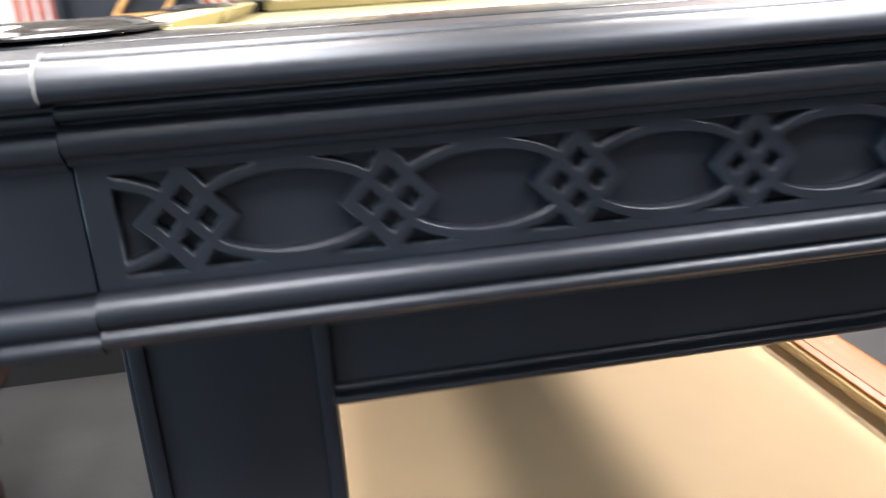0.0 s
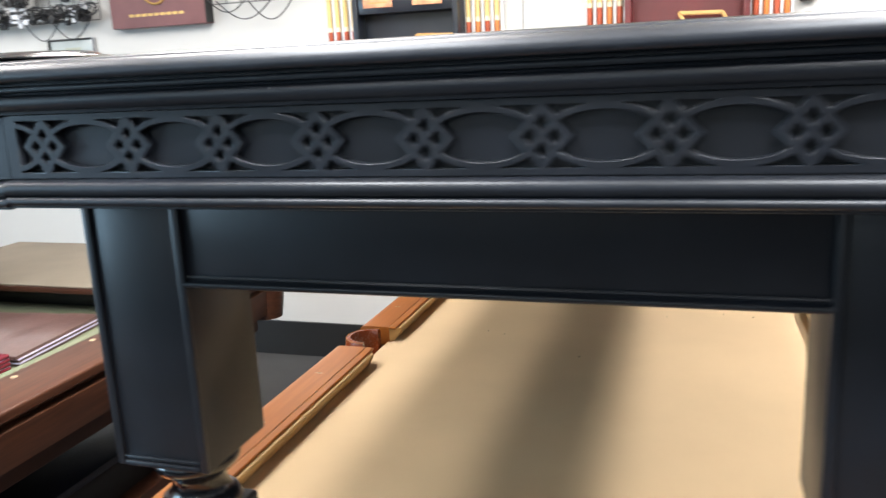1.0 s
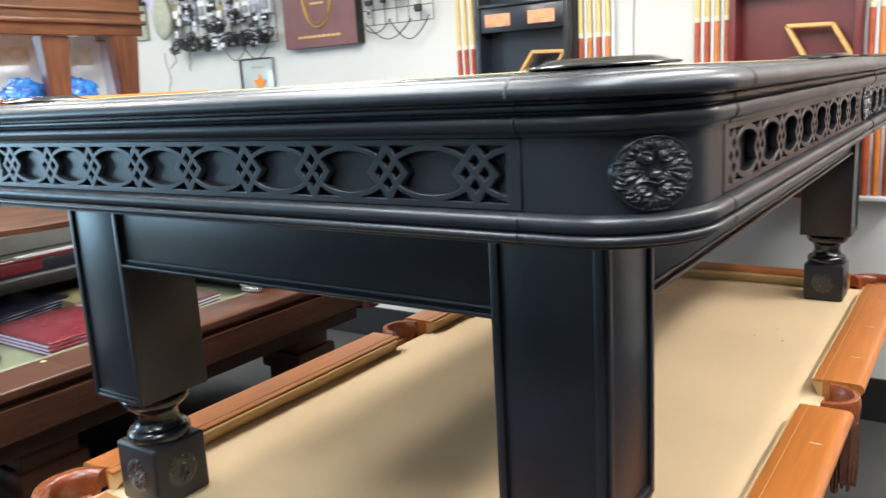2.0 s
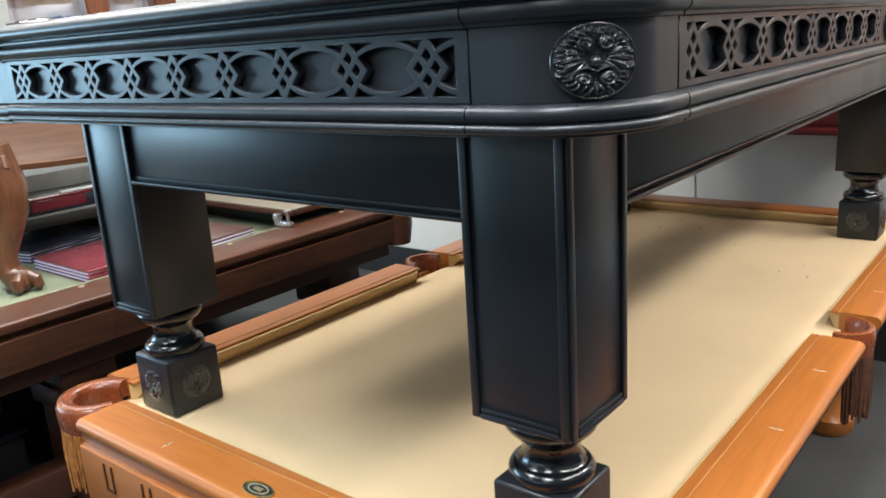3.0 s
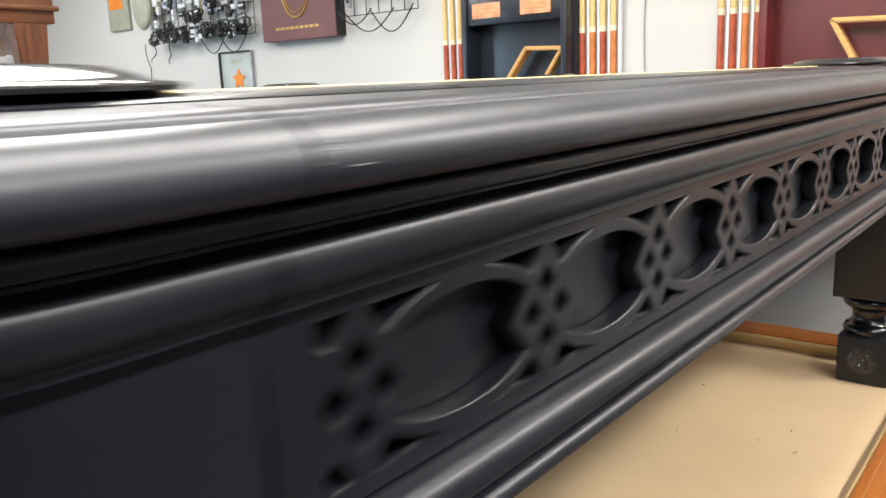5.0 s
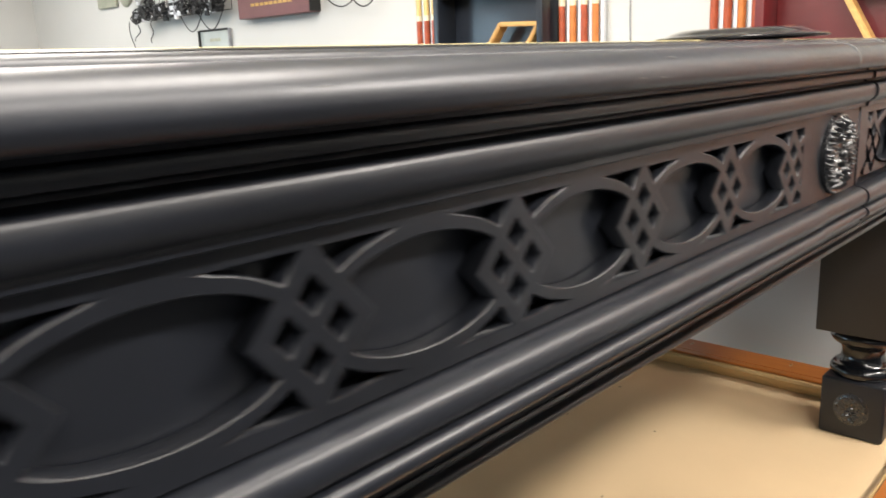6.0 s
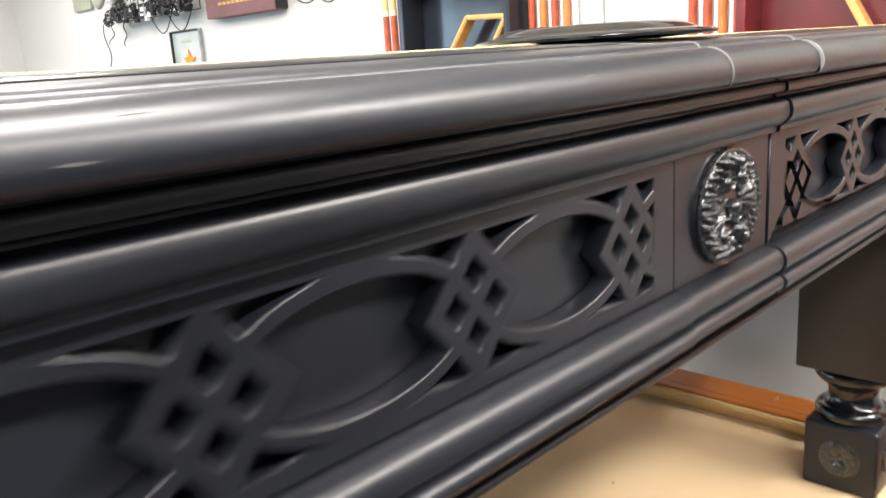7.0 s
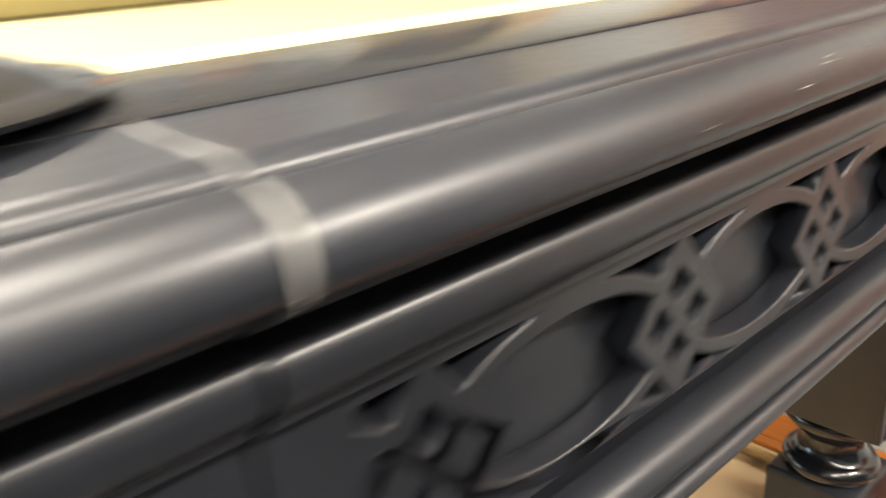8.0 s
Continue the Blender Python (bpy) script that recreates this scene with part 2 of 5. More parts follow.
def mesh_part(name, me, material, parent=None, label="", smooth=False):
    if material and not me.materials:
        me.materials.append(material)
    if smooth:
        me.shade_smooth()
        me.set_sharp_from_angle(angle=radians(38))
    ob = new(name, me)
    if parent:
        ob.parent = parent
    if label:
        tagged(ob, label)
    return ob


def thing(name, label, category, group="", at=(0, 0, 0)):
    ob = new(name)
    ob.location = at
    ob.empty_display_size = 0.1
    return tagged(ob, label, category, group)


def box(x0, y0, z0, x1, y1, z1, bevel=0.0, seg=2, bm=None):
    bm = bm or bmesh.new()
    vs = bmesh.ops.create_cube(bm, size=1.0)["verts"]
    for v in vs:
        v.co = Vector((x0 + (v.co.x + 0.5) * (x1 - x0), y0 + (v.co.y + 0.5) * (y1 - y0), z0 + (v.co.z + 0.5) * (z1 - z0)))
    if bevel:
        es = list({e for v in vs for e in v.link_edges})
        bmesh.ops.bevel(bm, geom=es, offset=bevel, segments=seg, profile=0.5, affect="EDGES")
    return bm


def lathe(profile, steps=32, at=(0, 0, 0), bm=None, arc=(0, 360)):
    """Turns (radius, z) points round the upright axis."""
    bm = bm or bmesh.new()
    full = arc[1] - arc[0] >= 360
    rings = []
    for k in range(steps + (0 if full else 1)):
        a = radians(arc[0] + (arc[1] - arc[0]) * k / steps)
        rings.append([bm.verts.new((at[0] + r * math.cos(a), at[1] + r * math.sin(a), at[2] + z)) for r, z in profile])
    for k in range(len(rings) if full else len(rings) - 1):
        a, b = rings[k], rings[(k + 1) % len(rings)]
        for j in range(len(profile) - 1):
            bm.faces.new((a[j], b[j], b[j + 1], a[j + 1]))
    bmesh.ops.remove_doubles(bm, verts=bm.verts, dist=1e-6)
    return bm


def sweep(profile, stations, bm=None, caps=True):
    """A closed profile of (out, z) points along stations of (x, y, outward x, outward y)."""
    bm = bm or bmesh.new()
    rows = [[bm.verts.new((x + nx * d, y + ny * d, z)) for d, z in profile] for x, y, nx, ny in stations]
    n = len(profile)
    for a, b in zip(rows, rows[1:]):
        for j in range(n):
            bm.faces.new((a[j], b[j], b[(j + 1) % n], a[(j + 1) % n]))
    if caps:
        bm.faces.new(rows[0])
        bm.faces.new(rows[-1][::-1])
    return bm


def tube(points, radius, sides=8, bm=None):
    """A round rod through points."""
    bm = bm or bmesh.new()
    pts = [Vector(p) for p in points]
    rings = []
    for i, p in enumerate(pts):
        t = (pts[min(i + 1, len(pts) - 1)] - pts[max(i - 1, 0)]).normalized()
        u = t.cross(Vector((0, 0, 1)) if abs(t.z) < 0.9 else Vector((1, 0, 0))).normalized()
        w = t.cross(u)
        rad = radius[i] if isinstance(radius, (list, tuple)) else radius
        rings.append([bm.verts.new(p + rad * (math.cos(2 * math.pi * k / sides) * u + math.sin(2 * math.pi * k / sides) * w)) for k in range(sides)])
    for a, b in zip(rings, rings[1:]):
        for k in range(sides):
            bm.faces.new((a[k], a[(k + 1) % sides], b[(k + 1) % sides], b[k]))
    bm.faces.new(rings[0][::-1])
    bm.faces.new(rings[-1])
    return bm


def prism(poly, z0, z1, bm=None):
    """An upright prism on a polygon of (x, y)."""
    bm = bm or bmesh.new()
    lo = [bm.verts.new((x, y, z0)) for x, y in poly]
    hi = [bm.verts.new((x, y, z1)) for x, y in poly]
    n = len(poly)
    bm.faces.new(lo[::-1])
    bm.faces.new(hi)
    for i in range(n):
        bm.faces.new((lo[i], lo[(i + 1) % n], hi[(i + 1) % n], hi[i]))
    return bm


def moved(bm, m):
    bmesh.ops.transform(bm, matrix=m, verts=bm.verts)
    return bm


# ---- the room ----
W, E, S, N = ROOM
T = 0.15
tagged(part("floor", box(W - T, S - T, FLOOR_Z - 0.12, E + T, N + T, FLOOR_Z), M_FLOOR), "dark grey worn concrete shop floor", "floor", kind="structure")
tagged(part("ceiling", box(W - T, S - T, CEIL_Z, E + T, N + T, CEIL_Z + 0.12), M_CEIL), "white shop ceiling with flat lamps", "ceiling", kind="structure")
tagged(part("wall_north", box(W - T, N, FLOOR_Z, E + T, N + T, CEIL_Z), M_WALL), "white painted display wall with cue racks", "wall", kind="structure")
tagged(part("wall_east", box(E, S, FLOOR_Z, E + T, N, CEIL_Z), M_WALL), "white painted side wall", "wall", kind="structure")
VY0, VY1, VZ0, VZ1 = W_WIN
ww = bmesh.new()
box(W - T, S, FLOOR_Z, W, VY0, CEIL_Z, bm=ww)
box(W - T, VY1, FLOOR_Z, W, N, CEIL_Z, bm=ww)
box(W - T, VY0, FLOOR_Z, W, VY1, VZ0, bm=ww)
box(W - T, VY0, VZ1, W, VY1, CEIL_Z, bm=ww)
tagged(part("wall_west", ww, M_WALL), "white wall with the glazed shop front", "wall", kind="structure")
win = tagged(thing("window_2", "tall glazed shop front with grey frame", "window"), kind="structure")
mids = [VY0 + (VY1 - VY0) * k / 2 for k in range(3)]
for y in mids:
    y = min(max(y - 0.03, VY0), VY1 - 0.06)
    part("window_frame", box(W - 0.10, y, VZ0, W - 0.04, y + 0.06, VZ1, 0.004), M_SLATE, win)
for y0, y1 in zip(mids, mids[1:]):
    a, z = max(y0 + 0.0305, VY0 + 0.0605), min(y1 - 0.0305, VY1 - 0.0605)
    for zz in (VZ0, VZ1 - 0.06):
        part("window_frame", box(W - 0.095, a, zz, W - 0.045, z, zz + 0.06, 0.004), M_SLATE, win)
    pane = part("pane", box(W - 0.073, a, VZ0 + 0.061, W - 0.067, z, VZ1 - 0.061), M_GLASS, win)
    pane.visible_shadow = False
WX0, WX1, WZ0, WZ1 = S_WIN
ws = bmesh.new()
box(W - T, S - T, FLOOR_Z, WX0, S, CEIL_Z, bm=ws)
box(WX1, S - T, FLOOR_Z, E + T, S, CEIL_Z, bm=ws)
box(WX0, S - T, FLOOR_Z, WX1, S, WZ0, bm=ws)
box(WX0, S - T, WZ1, WX1, S, CEIL_Z, bm=ws)
tagged(part("wall_south", ws, M_WALL), "white wall with the added high window opening", "wall", kind="structure")
win = tagged(thing("window_1", "unseen high window added for bluish light, thin grey frame", "window"), kind="structure")
mids = [WX0 + (WX1 - WX0) * k / 3 for k in range(4)]
for k, x in enumerate(mids):
    x = min(max(x - 0.03, WX0), WX1 - 0.06)
    part("window_frame", box(x, S - 0.10, WZ0, x + 0.06, S - 0.04, WZ1, 0.004), M_SLATE, win)
for x0, x1 in zip(mids, mids[1:]):
    a, z = max(x0 + 0.0305, WX0 + 0.0605), min(x1 - 0.0305, WX1 - 0.0605)
    for zz in (WZ0, WZ1 - 0.06):
        part("window_frame", box(a, S - 0.095, zz, z, S - 0.045, zz + 0.06, 0.004), M_SLATE, win)
    pane = part("pane", box(a, S - 0.073, WZ0 + 0.061, z, S - 0.067, WZ1 - 0.061), M_GLASS, win)
    pane.visible_shadow = False
# dark panels out of view, added so the black paint reflects less light
tagged(part("unseen_dark_panel", box(E - 0.02, S + 0.021, FLOOR_Z + 0.001, E - 0.0005, N - 0.02, 2.2, 0.004), M_DARK_PANEL), "unseen dark panel added to darken reflections from the side wall", "panelling", kind="structure")
tagged(part("unseen_dark_panel", box(W + 0.02, S + 0.0005, FLOOR_Z + 0.001, E - 0.021, S + 0.02, 1.70, 0.004), M_DARK_PANEL), "unseen dark panel added to darken reflections from the south wall", "panelling", kind="structure")
tagged(part("unseen_dark_panel", box(2.35, N - 0.018, FLOOR_Z + 0.21, E - 0.021, N - 0.0005, 2.1, 0.004), M_DARK_PANEL), "unseen dark panel added to darken reflections beside the cue racks", "panelling", kind="structure")
tagged(part("baseboard", box(W, N - 0.016, FLOOR_Z, E, N - 0.001, 0.20, 0.003), M_RUBBER), "black rubber base strip along the wall", "baseboard", kind="structure")

for lx, ly, lw, ll, watts in LAMPS:
    cl = thing("ceiling_lamp", "unseen flat ceiling lamp, set to suit highlights and shadows", "lamp", "ceiling lamps", (lx, ly, CEIL_Z))
    part("frame", box(-lw / 2 - 0.02, -ll / 2 - 0.02, -0.06, lw / 2 + 0.02, ll / 2 + 0.02, -0.002, 0.008), M_WHITEP, cl)
    part("diffuser", box(-lw / 2, -ll / 2, -0.066, lw / 2, ll / 2, -0.058, 0.002), M_DIFFUSER, cl)

# ---- the black pool table, standing on the lower one ----
Z0 = 1.485          # middle of the frieze
HX, LY = 0.699, 2.595
BED = 0.75          # cloth of the lower table
CORNER = 0.11
SEAM_X, SEAM_Y, BLOCK_A, BLOCK_B = 0.538, 0.160, 1.231, 1.3605
black = thing("black_pool_table", "satin black pool table with fretwork frieze, stacked on another table", "pool table", at=(0, LY / 2, BED))
OFF = Matrix.Translation((0, -LY / 2, -BED))


def bpart(name, bm, material, parent=None, label="", smooth=True):
    return part(name, moved(bm, OFF), material, parent or black, label, smooth)


def stations_corner(cx, cy, a0, a1, lead0, lead1, steps=14):
    """Round a corner of the table about (cx, cy), with straight leads before and after."""
    pts = []
    for k in range(steps + 1):
        a = radians(a0 + (a1 - a0) * k / steps)
        pts.append((cx + CORNER * math.cos(a), cy + CORNER * math.sin(a), math.cos(a), math.sin(a)))
    f, l = pts[0], pts[-1]
    return [(lead0[0], lead0[1], f[2], f[3])] + pts + [(lead1[0], lead1[1], l[2], l[3])]


def arc2(c, z, r, a0, a1, n):
    return [(c + r * math.cos(radians(a0 + (a1 - a0) * k / n)), z + r * math.sin(radians(a0 + (a1 - a0) * k / n))) for k in range(n + 1)]


def bez(p0, p1, p2, n=6):
    return [((1 - t) ** 2 * p0[0] + 2 * t * (1 - t) * p1[0] + t * t * p2[0], (1 - t) ** 2 * p0[1] + 2 * t * (1 - t) * p1[1] + t * t * p2[1]) for t in [k / n for k in range(n + 1)]]


def quarter(cx, cz, a, b, a0, a1, n):
    return [(cx + a * math.cos(radians(a0 + (a1 - a0) * k / n)), cz + b * math.sin(radians(a0 + (a1 - a0) * k / n))) for k in range(n + 1)]


BEAD = [(-0.03, Z0 - 0.0390), (0.001, Z0 - 0.0390)] + bez((0.003, Z0 - 0.0392), (0.0122, Z0 - 0.0400), (0.0138, Z0 - 0.0470), 7) + bez((0.0142, Z0 - 0.0500), (0.0136, Z0 - 0.0556), (0.0092, Z0 - 0.0580), 5) + [(0.0080, Z0 - 0.0591)] + arc2(0.0098, Z0 - 0.0643, 0.0052, 82, -84, 8) + [(0.0086, Z0 - 0.0698), (0.0086, Z0 - 0.0722), (0.0078, Z0 - 0.0728), (-0.03, Z0 - 0.0728)]
OGEE = [(-0.03, Z0 + 0.0387), (0.0050, Z0 + 0.0387), (0.0060, Z0 + 0.0394), (0.0062, Z0 + 0.0418)] + bez((0.0068, Z0 + 0.0430), (0.0098, Z0 + 0.0440), (0.0122, Z0 + 0.0472), 5) + bez((0.0136, Z0 + 0.0490), (0.0152, Z0 + 0.0530), (0.0138, Z0 + 0.0570), 5) + bez((0.0132, Z0 + 0.0588), (0.0110, Z0 + 0.0612), (0.0076, Z0 + 0.0614), 5) + [
    (0.0030, Z0 + 0.0618), (0.0022, Z0 + 0.0640), (0.0084, Z0 + 0.0646), (0.0102, Z0 + 0.0654), (0.0108, Z0 + 0.0668), (0.0107, Z0 + 0.0702), (0.0098, Z0 + 0.0715), (0.0040, Z0 + 0.0722), (0.0036, Z0 + 0.0758), (-0.03, Z0 + 0.0758)]
# the cap: rounded nose, a fine groove and bead behind it, then the flat top
NOSE = bez((0.0262, Z0 + 0.0762), (0.0314, Z0 + 0.0768), (0.0320, Z0 + 0.0820), 5) + quarter(0.0165, Z0 + 0.0826, 0.0155, 0.0146, 3, 86, 12)
RIDGE = [(0.0166, Z0 + 0.0969), (0.0160, Z0 + 0.0944), (0.0140, Z0 + 0.0944), (0.0134, Z0 + 0.0972)] + bez((0.0126, Z0 + 0.0986), (0.0100, Z0 + 0.1006), (0.0050, Z0 + 0.1006), 5)
CAP = [(-0.035, Z0 + 0.0760), (0.006, Z0 + 0.0760), (0.021, Z0 + 0.0760)] + NOSE + RIDGE + [(0.0022, Z0 + 0.1000), (-0.035, Z0 + 0.1017)]
BOARD = [(-0.0352, Z0 + 0.0765), (-0.0352, Z0 + 0.1022), (-0.0370, Z0 + 0.1030), (-0.100, Z0 + 0.1050), (-0.104, Z0 + 0.1035), (-0.104, Z0 + 0.08)]


def mouldings(stations, back=0.0, drop=0.0):
    """Cap, cornice and lower bead along stations, set back a little on the corner and middle blocks."""
    for name, prof in (("cap_rail", CAP), ("cornice", OGEE), ("lower_bead", BEAD)):
        bpart(name, sweep([(d - back, z + drop) if d > -0.029 else (d, z) for d, z in prof], stations), M_BLACK)
    bpart("rail_top", sweep(BOARD, stations), M_TOP, None, "flat polished rail top")


# fretwork: holes of the pattern, as polygons of (u, v)
FH, DU = 0.0319, 0.0308


def clip(poly, u0, u1):
    for lim, keep in ((u0, lambda u: u >= u0), (u1, lambda u: u <= u1)):
        out = []
        for a, b in zip(poly, poly[1:] + poly[:1]):
            if keep(a[0]):
                out.append(a)
            if keep(a[0]) != keep(b[0]):
                t = (lim - a[0]) / (b[0] - a[0])
                out.append((lim, a[1] + t * (b[1] - a[1])))
        poly = out
        if len(poly) < 3:
            return []
    return poly


def area2(poly):
    return abs(sum(a[0] * b[1] - b[0] * a[1] for a, b in zip(poly, poly[1:] + poly[:1]))) / 2


def fret_holes(pitch, ends):
    k = pitch / 0.12
    holes = []
    a_in, b_in, a_out, b_out = 0.0532 * k, 0.0246, 0.0604 * k, 0.0314
    for i in range(-1, 9):                      # long oval between two crosses
        c = (i + 0.5) * pitch
        pts = []
        for s in range(320):
            an = 2 * math.pi * s / 320
            u, v = a_in * math.cos(an), b_in * math.sin(an)
            d = (pitch / 2 - abs(u)) / DU + abs(v) / FH
            if d > 1.0:
                pts.append((an, u, v))
            elif pts and pts[-1][0] is not None or not pts:
                pts.append((None, math.copysign(pitch / 2 - DU, u), 0.0))
        clean = []
        for p in pts:
            q = (c + p[1], p[2])
            if not clean or (abs(q[0] - clean[-1][0]) + abs(q[1] - clean[-1][1])) > 6e-4:
                clean.append(q)
        if abs(clean[0][0] - clean[-1][0]) + abs(clean[0][1] - clean[-1][1]) < 1e-5:
            clean.pop()
        holes.append(clean)
    for i in range(9):                          # four lozenges and four spandrels to each cross
        c = i * pitch
        for du, dv in ((0.0122, 0), (-0.0122, 0), (0, 0.0134), (0, -0.0134)):
            holes.append([(c + du + 0.0072, dv), (c + du, dv + 0.0079), (c + du - 0.0072, dv), (c + du, dv - 0.0079)])
        for su in (1, -1):
            for sv in (1, -1):
                pts = [(0.0042, FH - 0.0012), (0.0128, 0.0196)]
                for s in range(1, 8):
                    u = 0.0128 * k + (0.043 * k - 0.0128 * k) * s / 7
                    pts.append((u, b_out * math.sqrt(max(0, 1 - ((u - pitch / 2) / a_out) ** 2)) + 0.0002))
                pts[-1] = (pts[-1][0], FH - 0.0012)
                holes.append([(c + su * u, sv * min(v, FH - 0.0012)) for u, v in pts])
    lo, hi = ends
    res = []
    for h in holes:
        tidy = []
        for p in clip(h, -lo, 8 * pitch + hi):
            if not tidy or math.hypot(p[0] - tidy[-1][0], p[1] - tidy[-1][1]) > 0.0005:
                tidy.append(p)
        while len(tidy) > 2 and math.hypot(tidy[0][0] - tidy[-1][0], tidy[0][1] - tidy[-1][1]) < 0.0005:
            tidy.pop()
        if len(tidy) >= 3 and area2(tidy) > 1.2e-5:
            res.append(tidy)
    return res


def fret_board(pitch, ends, u0, u1, depth):
    """A flat board in the (u, v) plane with the pattern cut through, edges eased."""
    cu = bpy.data.curves.new("board", "CURVE")
    cu.dimensions, cu.fill_mode, cu.extrude, cu.bevel_depth, cu.bevel_resolution = "2D", "BOTH", depth / 2 - 0.0009, 0.0009, 1
    cu.offset = -0.0009
    for poly in [[(u0, -0.0383), (u1, -0.0383), (u1, 0.0383), (u0, 0.0383)]] + fret_holes(pitch, ends):
        sp = cu.splines.new("POLY")
        sp.points.add(len(poly) - 1)
        for p, (u, v) in zip(sp.points, poly):
            p.co = (u, v, 0, 1)
        sp.use_cyclic_u = True
    ob = new("board", cu)
    me = bpy.data.meshes.new_from_object(ob.evaluated_get(bpy.context.evaluated_depsgraph_get()))
    bpy.data.objects.remove(ob)
    bpy.data.curves.remove(cu)
    return me


END_P, SIDE_P, SIDE_0 = 0.12, 0.1229, 0.2010
FRET_D = 0.0122
end_fret = fret_board(END_P, (0.0389, 0.0389), -SEAM_X + 0.0015 + 4 * END_P, SEAM_X - 0.0015 + 4 * END_P, FRET_D)
side_fret = fret_board(SIDE_P, (0.0190, 0.0225), SEAM_Y + 0.0015 - SIDE_0, BLOCK_A - 0.0015 - SIDE_0, FRET_D)
side_fret_back = fret_board(SIDE_P, (0.0225, 0.0190), BLOCK_B + 0.0015 - (LY - SIDE_0 - 8 * SIDE_P), LY - SEAM_Y - 0.0015 - (LY - SIDE_0 - 8 * SIDE_P), FRET_D)
end_fret.materials.append(M_BLACK)
side_fret_back.materials.append(M_BLACK)
side_fret.materials.append(M_BLACK)


def fret_at(me, name, origin, along, out, parent):
    ob = new(name, me)
    ob.parent = parent
    up = Vector((0, 0, 1))
    m = Matrix.Identity(4)
    for c, v in enumerate((Vector(along), up, Vector(out))):
        for r in range(3):
            m[r][c] = v[r]
    m.translation = Vector(origin) - Vector(out) * (FRET_D / 2) + OFF.translation
    ob.matrix_basis = m
    return ob


def rail(x0, y0, x1, y1, nx, ny):
    """A straight rail: mouldings, fretwork, its backing and the cushion."""
    st = [(x0, y0, nx, ny), (x1, y1, nx, ny)]
    mouldings(st)
    bpart("frieze_backing", sweep([(-0.0345, Z0 - 0.0384), (-0.0127, Z0 - 0.0384), (-0.0127, Z0 + 0.0384), (-0.0345, Z0 + 0.0384)], st), M_BLACK)
    bpart("cushion", sweep([(-0.105, Z0 + 0.0745), (-0.105, Z0 + 0.1040), (-0.108, Z0 + 0.1057), (-0.150, Z0 + 0.1043), (-0.155, Z0 + 0.1010), (-0.148, Z0 + 0.0925), (-0.132, Z0 + 0.0710)],
                       [(x0 + (0.02 if abs(ny) else 0), y0 + (0 if abs(ny) else 0.02), nx, ny), (x1 - (0.02 if abs(ny) else 0), y1 - (0 if abs(ny) else 0.02), nx, ny)]), M_CREAM, None, "cream cloth-covered cushion")


g = 0.0008
rail(-SEAM_X + g, 0, SEAM_X - g, 0, 0, -1)
rail(-SEAM_X + g, LY, SEAM_X - g, LY, 0, 1)
for sx in (1, -1):
    rail(sx * HX, SEAM_Y + g, sx * HX, BLOCK_A - g, sx, 0)
    rail(sx * HX, BLOCK_B + g, sx * HX, LY - SEAM_Y - g, sx, 0)
fret_at(end_fret, "fretwork_panel", (-4 * END_P, 0, Z0), (1, 0, 0), (0, -1, 0), black)
fret_at(end_fret, "fretwork_panel", (4 * END_P, LY, Z0), (-1, 0, 0), (0, 1, 0), black)
fret_at(side_fret, "fretwork_panel", (HX, SIDE_0, Z0), (0, 1, 0), (1, 0, 0), black)
fret_at(side_fret_back, "fretwork_panel", (HX, LY - SIDE_0 - 8 * SIDE_P, Z0), (0, 1, 0), (1, 0, 0), black)
fret_at(side_fret_back, "fretwork_panel", (-HX, SIDE_0 + 8 * SIDE_P, Z0), (0, -1, 0), (-1, 0, 0), black)
fret_at(side_fret, "fretwork_panel", (-HX, LY - SIDE_0, Z0), (0, -1, 0), (-1, 0, 0), black)

PLAIN = [(-0.034, Z0 - 0.0384), (-0.0010, Z0 - 0.0384), (-0.0010, Z0 + 0.0384), (-0.034, Z0 + 0.0384)]


# scrolls of the rosette: centre, half width, half height, turns, handedness
SCROLLS = ((-0.23, 0.46, 0.21, 0.21, 1.9, 1), (0.23, 0.46, 0.21, 0.21, 1.9, -1), (-0.27, -0.46, 0.21, 0.20, 1.6, 1), (0.27, -0.46, 0.21, 0.20, 1.6, -1))


